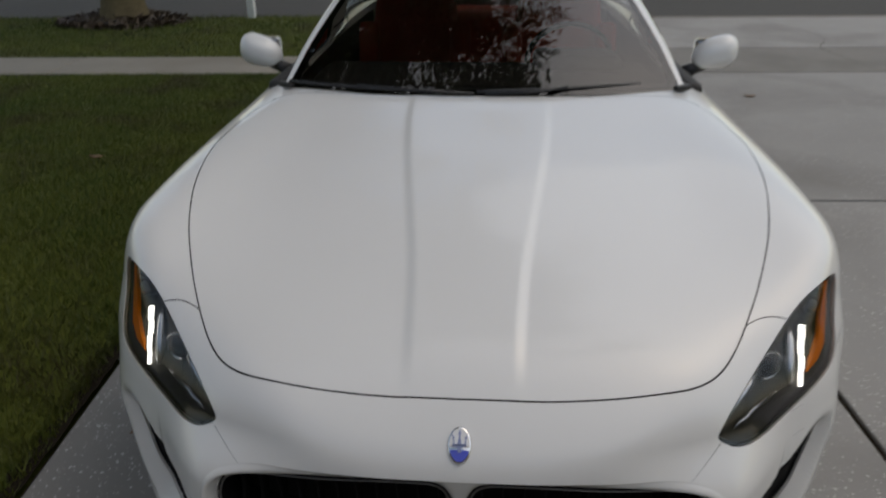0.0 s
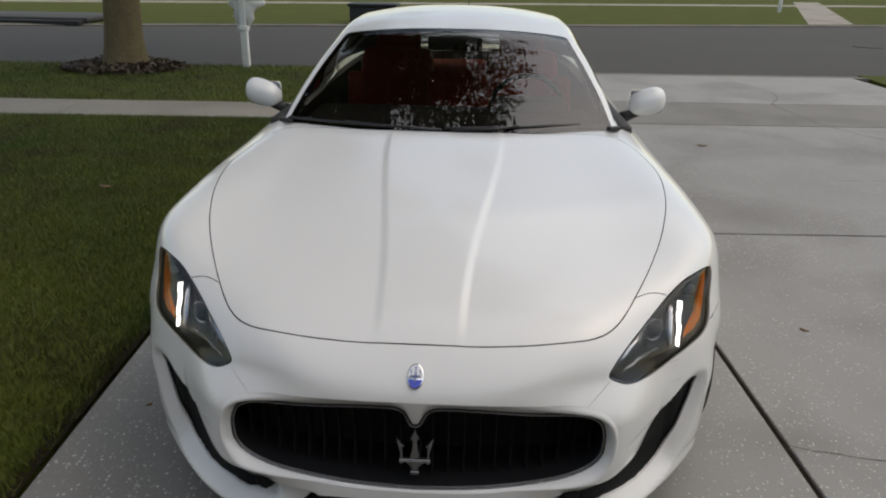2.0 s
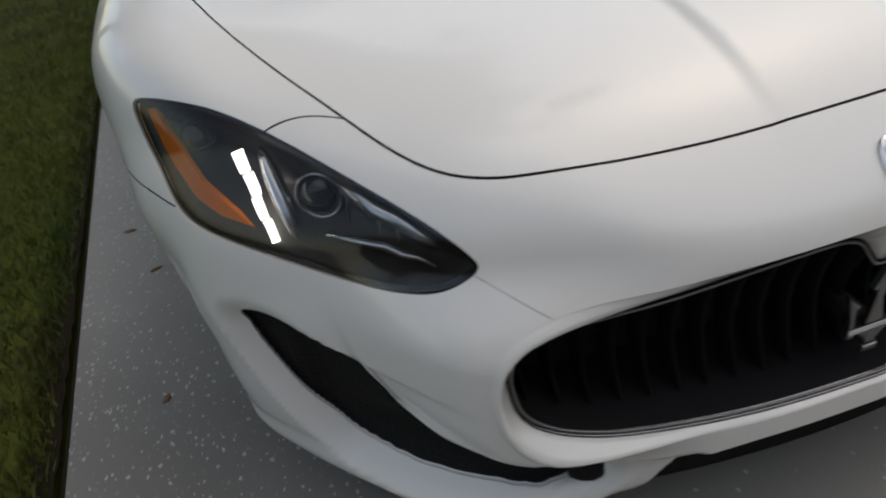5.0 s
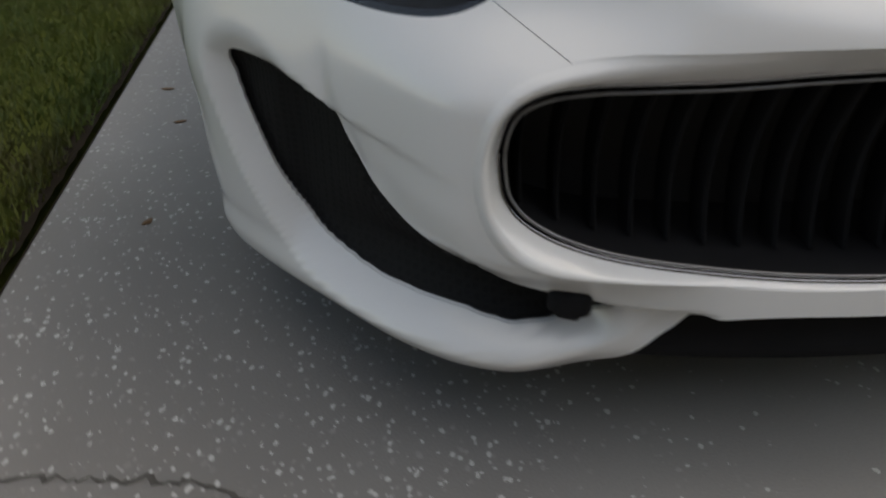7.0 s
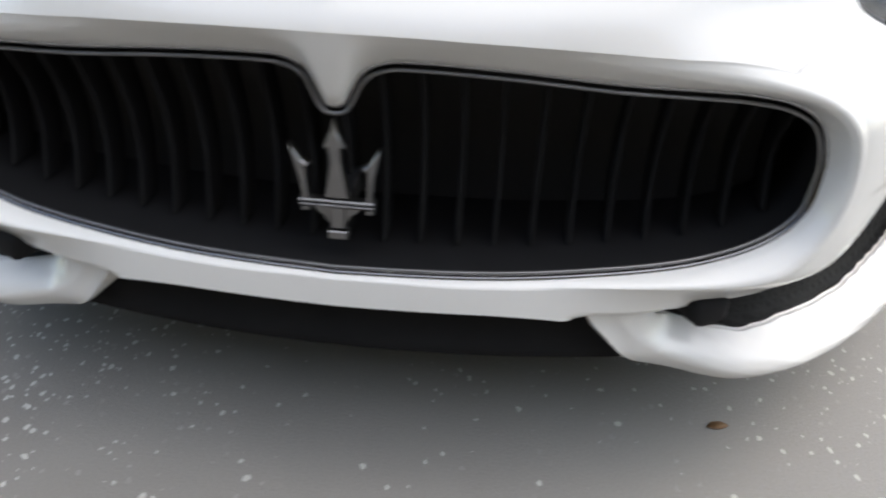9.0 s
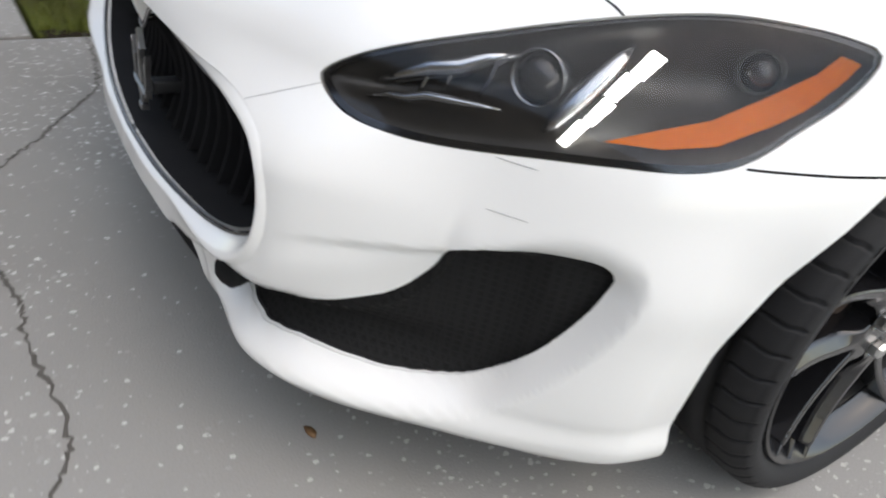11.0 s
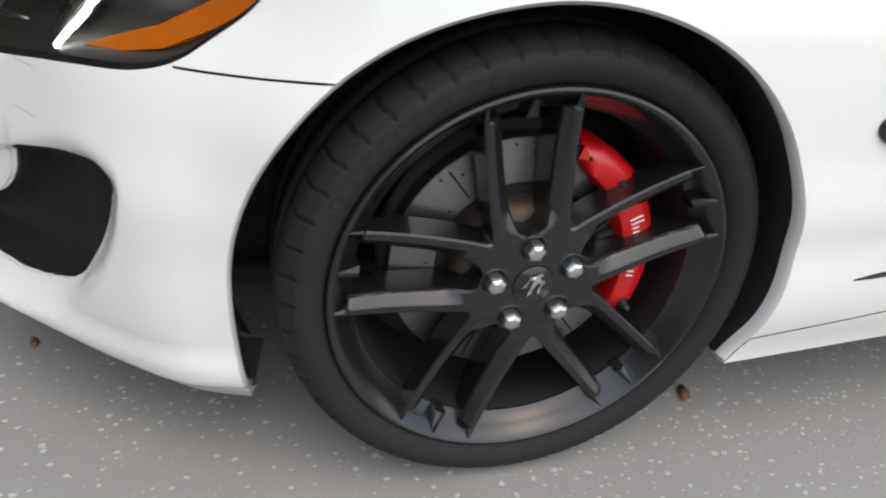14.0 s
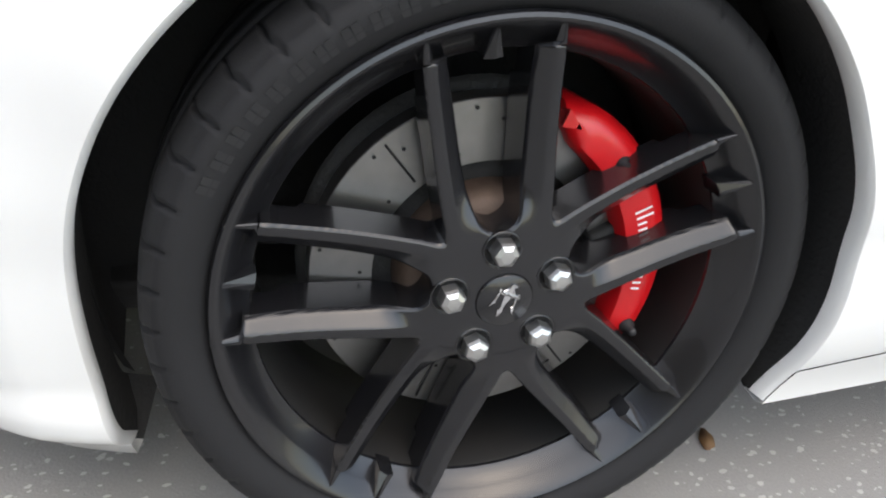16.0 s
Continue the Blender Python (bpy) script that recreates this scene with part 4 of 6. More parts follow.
for xx in np.linspace(-.70, .70, 29):
    yy = 1.505 + .16 * (xx / .7) ** 2
    cowl.append([(xx, yy - .05, .878 - .012 * (xx / .7) ** 2), (xx, yy + .01, .886 - .012 * (xx / .7) ** 2), (xx, yy + .10, .900)])
V = [p for r in cowl for p in r]
mesh_object("cowl", V, [(a * 3 + b, a * 3 + b + 1, a * 3 + 4 + b, a * 3 + 3 + b) for a in range(28) for b in range(2)], BLACK, car, "black cowl panel")
# mirrors
for s in (1, -1):
    bm = bmesh.new()
    bmesh.ops.create_icosphere(bm, subdivisions=4, radius=1)
    for v in bm.verts:
        c0 = v.co.copy()
        px = math.copysign(abs(c0.x) ** .80, c0.x)
        pz = math.copysign(abs(c0.z) ** .85, c0.z)
        yy = c0.y * .075 if c0.y < 0 else c0.y * .02
        v.co = Vector((.088 * px, yy, (.066 + .006 * px) * pz * (1 - .12 * (1 - px) * (pz < 0)) + .012 * px))
    bmesh.ops.transform(bm, matrix=Matrix.Translation((.912, 2.11, .928)) @ Matrix.Rotation(radians(-8), 4, "Y"), verts=bm.verts)
    if s < 0:
        for v in bm.verts:
            v.co.x *= -1
    mir = part("door_mirror", bm, PAINT, car, "white door mirror on a black foot")
    part("mirror_foot", tube([(s * .80, 2.09, .855), (s * .83, 2.095, .870), (s * .875, 2.105, .885)], [.030, .024, .022], 10), BLACK, mir)
    bm = bevelled_box((-.075, -.004, -.052), (.075, .004, .052), .02, 3, None, Matrix.Translation((s * .912, 2.132, .930)))
    part("mirror_glass", bm, CHROME, mir)

# seats, dash and wheel seen through the windshield
def seat(xc, yc, name_label):
    st = part("seat", bevelled_box((xc - .25, yc - .30, .38), (xc + .25, yc + .22, .56), .07, 4), LEATHER, car, name_label)
    bm = bevelled_box((-.25, -.07, 0), (.25, .07, .58), .06, 4)
    for v in bm.verts:
        v.co.x *= 1 - .22 * max(0, v.co.z - .25) / .33
    bmesh.ops.transform(bm, matrix=Matrix.Translation((xc, yc + .22, .50)) @ Matrix.Rotation(radians(-16), 4, "X"), verts=bm.verts)
    part("backrest", bm, LEATHER, st)
    for sx in (-1, 1):
        bm = bevelled_box((-.05, -.09, .03), (.05, .02, .44), .035, 3)
        bmesh.ops.transform(bm, matrix=Matrix.Translation((xc + sx * .23, yc + .19, .50)) @ Matrix.Rotation(radians(-16), 4, "X"), verts=bm.verts)
        part("bolster", bm, LEATHER, st)
    bm = bevelled_box((-.13, -.05, 0), (.13, .05, .19), .045, 4)
    bmesh.ops.transform(bm, matrix=Matrix.Translation((xc, yc + .385, 1.01)) @ Matrix.Rotation(radians(-10), 4, "X"), verts=bm.verts)
    part("headrest", bm, LEATHER, st)


seat(.36, 2.62, "red leather front seat")
seat(-.36, 2.62, "red leather front seat")
part("rear_bench", bevelled_box((-.56, 3.30, .45), (.56, 3.75, .92), .09, 4), LEATHER, car, "red leather rear bench")
part("dashboard", bevelled_box((-.66, 1.70, .62), (.66, 2.20, .880), .05, 4), TRIM, car, "dark leather dashboard")
part("instrument_hood", bevelled_box((.20, 1.98, .86), (.54, 2.22, .935), .035, 3), TRIM, car)
part("console", bevelled_box((-.11, 2.1, .35), (.11, 3.1, .62), .04, 3), LEATHER, car, "red leather centre console")
bm = lathe([(.012 * math.cos(t), .175 + .013 * math.sin(t)) for t in np.linspace(0, 2 * math.pi, 13)], 40)
bm2 = lathe([(-.015, .06), (.012, .05), (.02, .0001)], 24, bm=bm)
bmesh.ops.transform(bm, matrix=Matrix.Translation((.36, 2.30, .86)) @ Matrix.Rotation(radians(90), 4, "Z") @ Matrix.Rotation(radians(-22), 4, "Y"), verts=bm.verts)
part("steering_wheel", bm, TRIM, car, "dark leather steering wheel")
part("cabin_floor", bevelled_box((-.70, 1.6, .22), (.70, 4.1, .30), .02), TRIM, car)
for s in (1, -1):
    part("door_panel", bevelled_box((s * .76 - .03, 1.75, .30), (s * .76 + .03, 3.9, .885), .02), TRIM, car)
part("firewall", bevelled_box((-.70, 1.60, .25), (.70, 1.70, .84), .02), TRIM, car)
part("interior_mirror", bevelled_box((-.13, 2.20, 1.135), (.13, 2.235, 1.20), .015, 3), TRIM, car, "rear-view mirror at the windshield")

# vents behind the front wheel, short crease low on the door
for s in (1, -1):
    line = cast(np.array([[0, 1.42 + .035 * k, .343 + .004 * k] for k in range(9)]), np.tile((1.0, 0.0, 0.0), (9, 1)), .3, 1.2)
    part("door_crease", tube(line * [s, 1, 1], [.001, .004, .005, .005, .005, .005, .004, .003, .001], 6), SEAM, car)
for k in range(3):
    bm = prism([(.040 * math.cos(t) * (1 + .15 * math.cos(t)), .020 * math.sin(t)) for t in np.linspace(0, 2 * math.pi, 28, endpoint=False)], .010, None, None, .003)
    for s in (1, -1):
        c = bm.copy()
        m = Matrix(((0, 0, s, s * .9105), (1, 0, 0, 1.381 + .10 * k), (0, 1, 0, .571 + .004 * k), (0, 0, 0, 1)))
        bmesh.ops.transform(c, matrix=m @ Matrix.Rotation(radians(-14), 4, "Z"), verts=c.verts)
        part("fender_vent", c, GLOSS_BLACK, car, "dark oval fender vent")
    bm.free()

# ---------------------------------------------------------------- wheels (axis along x, outside at +x)
PAIR = 100.0          # direction of the upper pair of spokes


def soft_min(p, q, k):
    h = np.clip(.5 + .5 * (q - p) / k, 0, 1)
    return q * (1 - h) + p * h - k * h * (1 - h)


SPOKE_A = [.050, .085, .115, .150, .190, .220, .2405]
SPOKE_MID = [.0260, .0355, .0398, .0428, .0454, .0476, .0490]      # distance of a spoke from the middle of its pair
SPOKE_WIDE = [.036, .0320, .0285, .0265, .0252, .0240, .0225]


def casting(y, z):
    """The wheel's face: its height along the axle, and the distance from its outline (below zero on the metal)."""
    r, th = np.hypot(y, z), np.degrees(np.arctan2(z, y))
    phi = np.radians(np.abs((th - PAIR + 36) % 72 - 36))
    a, o = r * np.cos(phi), r * np.sin(phi)

    def bar(a, o):
        mid, wide = spline(SPOKE_A, SPOKE_MID, a), spline(SPOKE_A, SPOKE_WIDE, a)
        return np.maximum(np.abs(o - mid) - wide / 2, a - .2408), (o - mid) / (wide / 2), wide
    d1, s1, wide = bar(a, o)
    twin = radians(72) - phi
    d2, _, _ = bar(r * np.cos(twin), r * np.sin(twin))
    g = soft_min(soft_min(d1, d2, .016), r - .0715, .022)
    x = spline([.02, .062, .085, .115, .150, .190, .220, .2405], [.0990, .0988, .0978, .0966, .0968, .0992, .1032, .1066], r)
    x = x - .50 * wide * np.clip((.15 - s1) / 1.15, 0, 1.2) * ramp(.076, .125, r)        # the crest lies on the side away from the twin
    nut = np.hypot(a - .0560, o)
    x = x - .006 * (1 - ramp(.0160, .0190, nut)) - .0008 * (1 - ramp(.0285, .0300, r))
    e = np.clip(1 + g / .0032, 0, 1)
    return x - .0032 * (1 - np.sqrt(np.clip(1 - e * e, 0, 1))), g


def casting_parts():
    """Hub and spokes, cut out of one face, each with its flanks."""
    rr, tt = np.linspace(.022, .2450, 128), np.linspace(0, 2 * math.pi, 600, endpoint=False)
    R, Q = np.meshgrid(rr, tt, indexing="ij")
    y, z = (R * np.cos(Q)).ravel(), (R * np.sin(Q)).ravel()
    n, i, j = len(tt), *(q.ravel() for q in np.meshgrid(np.arange(len(rr) - 1), np.arange(len(tt)), indexing="ij"))
    k = (j + 1) % n
    T = np.vstack([np.c_[i * n + j, (i + 1) * n + j, (i + 1) * n + k], np.c_[i * n + j, (i + 1) * n + k, i * n + k]])
    x, g = casting(y, z)
    h = .0012
    slope = [(casting(y + h * u, z + h * v)[0] - casting(y - h * u, z - h * v)[0]) / (2 * h) for u, v in ((1, 0), (0, 1))]
    N = np.c_[np.ones(len(x)), -slope[0], -slope[1]]
    N /= np.linalg.norm(N, axis=1)[:, None]
    ((A, T), S), _ = split((np.c_[x, y, z, N], T), g)
    A[:, 0] = casting(A[:, 1], A[:, 2])[0]
    out = np.c_[np.zeros(len(A)), *[casting(A[:, 1] + h * u, A[:, 2] + h * v)[1] - casting(A[:, 1] - h * u, A[:, 2] - h * v)[1] for u, v in ((1, 0), (0, 1))]]
    out /= np.maximum(np.linalg.norm(out, axis=1), 1e-9)[:, None]

    def owner(p):
        ang = (np.degrees(np.arctan2(p[:, 2], p[:, 1])) - PAIR + 36) % 360
        return np.where(np.hypot(p[:, 1], p[:, 2]) < .072, 0, 1 + 2 * (ang // 72).astype(int) + (ang % 72 > 36))
    face, edge = owner(A[T, :3].mean(1)), owner(A[S, :3].mean(1))
    for k in range(11):
        t, e = T[face == k], S[edge == k]
        used, inv = np.unique(t, return_inverse=True)
        V, W, F = A[used, :3], A[used, 3:6], inv.reshape(t.shape)
        line, inv = np.unique(e, return_inverse=True)
        inv = inv.reshape(e.shape)
        p, w, c = A[line, :3], out[line], len(V)
        deep = np.where(np.hypot(p[:, 1], p[:, 2]) > .21, .034, .044)
        V = np.vstack([V, p, p - np.c_[deep, 0 * deep, 0 * deep] + .0015 * w])
        W = np.vstack([W, w, w])
        q0, q1, m = c + inv[:, 0], c + inv[:, 1], len(line)
        F = np.vstack([F, np.c_[q0, q1, q1 + m], np.c_[q0, q1 + m, q0 + m]])
        yield ("spoke" if k else "hub"), V, F, W


def spoke_tip(bm, side, pair_angle):
    """The pointed end of a spoke that runs up onto the lip."""
    rs, edge, wid, face, deep = [.2395, .2425, .2665], [.0602, .0602, .0580], [.0200, .0085, .0018], [.1060, .1072, .1125], [.030, .016, .012]
    off = [e0 - w0 / 2 for e0, w0 in zip(edge, wid)]
    rings = []
    for r, o, w, fx, dp in zip(rs, off, wid, face, deep):
        w2, c = w / 2, min(.0013, w * .2)
        sect = [(o + w2, fx - c), (o + w2 - c, fx), (o + w2 * .22, fx), (o + w2 * .12, fx - .0008), (o - w2 * .5, fx - .30 * w), (o - w2, fx - .52 * w), (o - w2 * .86, fx - dp - .004), (o + w2 * 1.10, fx - dp - .004)]
        rings.append([bm.verts.new((fx0, *rot2(side * t, r, pair_angle))) for t, fx0 in sect])
    k = len(rings[0])
    for a, b in zip(rings, rings[1:]):
        for n0 in range(k):
            bm.faces.new((a[n0], a[(n0 + 1) % k], b[(n0 + 1) % k], b[n0]))
    bm.faces.new(rings[0])
    bm.faces.new(rings[-1])


def rot2(offset, along, angle):
    """Axis along the direction angle, offset to its left."""
    a = radians(angle)
    return (along * math.cos(a) - offset * math.sin(a), along * math.sin(a) + offset * math.cos(a))


def build_wheel():
    bm = lathe([(.100, .2735), (.108, .2738), (.1125, .2715), (.1135, .268), (.111, .2640), (.104, .2590), (.0975, .2535), (.0952, .2522), (.088, .2475), (.080, .2405), (.0775, .2375), (.074, .2366)], 128)
    barrel = lathe([(.0745, .2368), (.070, .2355), (.03, .2330), (-.02, .2320), (-.09, .2400), (-.105, .2650), (-.110, .2735)], 96)
    tips, teeth = [], []
    for k0 in range(5):
        for side in (1, -1):
            tips.append(bmesh.new())
            spoke_tip(tips[-1], side, PAIR + 72 * k0)
        # small tooth on the lip between the two tips
        teeth.append(bmesh.new())
        m = []
        for r, w, fx in ((.2345, .0085, .100), (.2620, .0025, .1120)):
            m.append([teeth[-1].verts.new((x0, *rot2(o, r, PAIR + 72 * k0))) for o, x0 in ((w, fx - .004), (0, fx), (-w, fx - .004), (-w, fx - .03), (w, fx - .03))])
        for n0 in range(5):
            teeth[-1].faces.new((m[0][n0], m[0][(n0 + 1) % 5], m[1][(n0 + 1) % 5], m[1][n0]))
        teeth[-1].faces.new(m[0])
        teeth[-1].faces.new(m[1])
    wheel = part("wheel", bm, RIM, None, "matt black five-double-spoke alloy wheel")
    wheel.data.set_sharp_from_angle(angle=radians(32))
    part("barrel", barrel, BARREL, wheel, "dusty black inside of the rim")
    for nm, b0 in [("spoke_tip", q0) for q0 in tips] + [("rim_tooth", q0) for q0 in teeth]:
        part(nm, b0, RIM, wheel).data.set_sharp_from_angle(angle=radians(32))
    for nm, V, F, W in casting_parts():
        mesh_object(nm, V, F, RIM, wheel, normals=W)
    # tyre: sidewall, shoulder with cross grooves, tread with ring grooves
    prof = [(.098, .2700), (.106, .2745), (.112, .2800), (.1175, .288), (.1215, .298), (.1225, .306), (.1210, .315), (.1175, .3225), (.1165, .3228), (.112, .3285), (.104, .3335), (.094, .3368),
            (.075, .3385), (.062, .3390), (.060, .3330), (.052, .3330), (.050, .3393), (.012, .3400), (.010, .3335), (0, .3335)]
    prof = [(x0 - .03 * (r - .27), .2735 + (r - .2735) * .87) for x0, r in prof]
    prof += [(-x0, r) for x0, r in prof[::-1][1:]]
    seg = 624
    bm = bmesh.new()
    rings = []
    for i0 in range(seg):
        a = radians(360 * i0 / seg)
        groove = i0 % 12 == 0
        rings.append([bm.verts.new((x0, (r - (.0075 if groove and .316 < r and abs(x0) > .065 else 0)) * math.cos(a + (.012 if abs(x0) < .11 else 0)),
                                    (r - (.0075 if groove and .316 < r and abs(x0) > .065 else 0)) * math.sin(a + (.012 if abs(x0) < .11 else 0)))) for x0, r in prof])
    for i0 in range(seg):
        p, q2 = rings[i0], rings[(i0 + 1) % seg]
        for k0 in range(len(prof) - 1):
            bm.faces.new((p[k0], p[k0 + 1], q2[k0 + 1], q2[k0]))
    tyre = part("tyre", bm, RUBBER, wheel, "low-profile black rubber tyre")
    # raised maker's mark as plain blocks
    bm = bmesh.new()
    for k0 in range(11):
        a = 153.5 - 4.45 * k0
        h0 = .0135
        pts = [rot2(o, r, a) for o, r in ((.0075, .2895), (.0075, .2895 + h0), (-.0075, .2895 + h0), (-.0075, .2895))]
        for hole in ((0, .45), (.55, 1.0)):
            u0, u1 = hole
            qd = [np.array(pts[0]) + (np.array(pts[3]) - np.array(pts[0])) * u0, np.array(pts[1]) + (np.array(pts[2]) - np.array(pts[1])) * u0,
                  np.array(pts[1]) + (np.array(pts[2]) - np.array(pts[1])) * u1, np.array(pts[0]) + (np.array(pts[3]) - np.array(pts[0])) * u1]
            f1 = [bm.verts.new((.1180 + .30 * (math.hypot(*c0) - .2895) + .0002, *c0)) for c0 in qd]
            f2 = [bm.verts.new((.1188 + .30 * (math.hypot(*c0) - .2895) + .0002, *c0)) for c0 in qd]
            bm.faces.new(f2)
            for n0 in range(4):
                bm.faces.new((f1[n0], f1[(n0 + 1) % 4], f2[(n0 + 1) % 4], f2[n0]))
    part("tyre_marking", bm, TYRE_MARK, tyre, "", smooth=False)
    # nuts, cap, valve
    for k0 in range(5):
        cy, cz = rot2(0, .0560, PAIR - .5 + 72 * k0)
        bm = lathe([(.0960, .0001), (.0975, .0195), (.0992, .0195), (.0992, .0170), (.0930, .0165), (.0930, .0001)], 24)
        bmesh.ops.transform(bm, matrix=Matrix.Translation((0, cy, cz)), verts=bm.verts)
        part("nut_recess", bm, GLOSS_BLACK, wheel)
        bm = bmesh.new()
        rr = [(.094, .0135), (.1085, .0135), (.1120, .0118), (.1145, .0070), (.1150, .0001)]
        rings = [[bm.verts.new((x0, r * math.cos(radians(60 * n0 + 12 * k0)), r * math.sin(radians(60 * n0 + 12 * k0)))) for n0 in range(6)] for x0, r in rr]
        for a, b in zip(rings, rings[1:]):
            for n0 in range(6):
                bm.faces.new((a[n0], a[(n0 + 1) % 6], b[(n0 + 1) % 6], b[n0]))
        bmesh.ops.transform(bm, matrix=Matrix.Translation((0, cy, cz)), verts=bm.verts)
        part("wheel_nut", bm, NUT, wheel, "chrome hexagonal wheel nut", smooth=False)
    cap = part("hub_cap", lathe([(.092, .0285), (.1000, .0285), (.1010, .0275), (.1012, .0001)], 48), RIM, wheel, "black hub cap with silver emblem")
    m = Matrix(((0, 0, 1, .1008), (1, 0, 0, 0), (0, 1, 0, 0), (0, 0, 0, 1))) @ Matrix.Rotation(radians(158), 4, "Z") @ Matrix.Translation((0, -.008, 0))
    part("cap_emblem", emblem_shape(bmesh.new(), m, .30, .0012), CHROME, cap, smooth=False)
    cy, cz = rot2(0, .243, -10)
    bm = lathe([(.040, .005), (.062, .005), (.064, .0045), (.070, .0045), (.071, .0001)], 14)
    bmesh.ops.transform(bm, matrix=Matrix.Translation((0, cy, cz)), verts=bm.verts)
    part("valve", bm, BLACK, wheel)
    return wheel


def build_brake():
    disc = part("brake_disc", lathe([(.004, .118), (.032, .118), (.032, .1215), (.030, .1795), (.029, .1805), (.004, .1805), (.004, .118)], 96), STEEL, None, "drilled and slotted steel brake disc")
    disc.data.set_sharp_from_angle(angle=radians(40))
    part("disc_bell", lathe([(.020, .096), (.044, .0955), (.050, .091), (.056, .086), (.058, .070), (.058, .02)], 64), RUST, disc, "rusty disc bell")
    # dark ring added between bell and disc for the shade in the gap
    part("disc_gap_ring", lathe([(.018, .090), (.020, .105), (.016, .120)], 64), LINER, disc)
    bm = bmesh.new()
    for k0 in range(10):
        for n0, r in enumerate((.130, .145, .160, .172)):
            a = radians(36 * k0 + 9 * n0)
            ring = [bm.verts.new((.0326, r * math.cos(a) + .0021 * math.cos(t), r * math.sin(a) + .0021 * math.sin(t))) for t in np.linspace(0, 2 * math.pi, 8, endpoint=False)]
            bm.faces.new(ring)
    tagged(part("disc_holes", bm, SEAM, disc), "small dark drilled holes", kind="stuff")
    for k0 in range(6):
        bm = bevelled_box((.0318, -.0012, .126), (.0327, .0012, .174), 0)
        bmesh.ops.transform(bm, matrix=Matrix.Rotation(radians(60 * k0 + 40), 4, "X"), verts=bm.verts)
        part("disc_slot", bm, SEAM, disc)
    # caliper: curved block over the rear edge of the disc
    bm = bmesh.new()
    steps = 26
    rings = []
    for i0 in range(steps + 1):
        a = -32 + 104 * i0 / steps
        e = min(1.0, min(i0, steps - i0) / 3 + .25)
        mid_in = .154 - .012 * math.sin(math.pi * i0 / steps)
        mid_in += .020 * (1 - e)
        outr = .198 - .012 * (1 - e)
        fx = .062 - .012 * (1 - e)
        pr = [(-.03, outr - .003), (-.03, mid_in), (fx - .014, mid_in), (fx - .002, mid_in + .006), (fx, mid_in + .016), (fx, outr - .022), (fx - .004, outr - .008), (fx - .018, outr)]
        rings.append([bm.verts.new((x0, r * math.cos(radians(a)), r * math.sin(radians(a)))) for x0, r in pr])
    for a, b in zip(rings, rings[1:]):
        for n0 in range(8):
            bm.faces.new((a[n0], a[(n0 + 1) % 8], b[(n0 + 1) % 8], b[n0]))
    bm.faces.new(rings[0])
    bm.faces.new(rings[-1])
    cal = part("brake_caliper", bm, RED, None, "glossy red brake caliper with white print")
    cal.data.set_sharp_from_angle(angle=radians(50))
    for k0 in range(14):
        a = 26 - 2.5 * k0
        bm = bevelled_box((.0622, -.0012, .161), (.0628, .0012, .161 + (.019 if k0 in (0, 1, 9) else .010)), 0)
        bmesh.ops.transform(bm, matrix=Matrix.Rotation(radians(a - 90), 4, "X"), verts=bm.verts)
        part("caliper_print", bm, WHITE, cal, "white print", smooth=False)
    for a, r in ((46, .172), (-22, .180)):
        bm = lathe([(.058, .009), (.064, .009), (.066, .006), (.075, .005), (.078, .0035), (.078, .0001)], 16)
        bmesh.ops.transform(bm, matrix=Matrix.Translation((0, *rot2(0, r, a))), verts=bm.verts)
        part("bleed_screw", bm, BLACK, cal)
    bm = bevelled_box((-.02, .020, .112), (.045, .052, .165), .006)
    bmesh.ops.transform(bm, matrix=Matrix.Rotation(radians(28 - 90), 4, "X"), verts=bm.verts)
    part("brake_pad", bm, LINER, cal)
    part("backing_plate", lathe([(-.005, .03), (-.005, .185), (-.015, .19)], 48), LINER, disc)
    part("hub_carrier", lathe([(-.20, .05), (.0, .06), (.055, .055), (.055, .0001)], 24), LINER, disc)
    return disc, cal


def mount(ob, m):
    ob.parent = car
    ob.matrix_parent_inverse = Matrix.Translation(-car.location)
    ob.matrix_basis = m


wheel0 = build_wheel()
disc0, cal0 = build_brake()
spots = [(.768, .948, 0), (-.735, .948, 180), (.775, 3.89, 0), (-.775, 3.89, 180)]
for k, (wx, wy, turn) in enumerate(spots):
    m = pose(wx, wy, .331, 0, 0, turn) @ pose(0, 0, 0, 0, -1.2 if wy < 2 else -1.5, 0)
    for ob in (wheel0, disc0, cal0):
        if k == 0:
            mount(ob, m)
        else:
            mm = m if not (turn and ob is cal0) else m @ Matrix.Rotation(radians(180), 4, "X") @ Matrix.Rotation(radians(-40), 4, "X")
            cpy = copy_thing(ob, mm)
            cpy.parent = car
            cpy.matrix_parent_inverse = Matrix.Translation(-car.location)

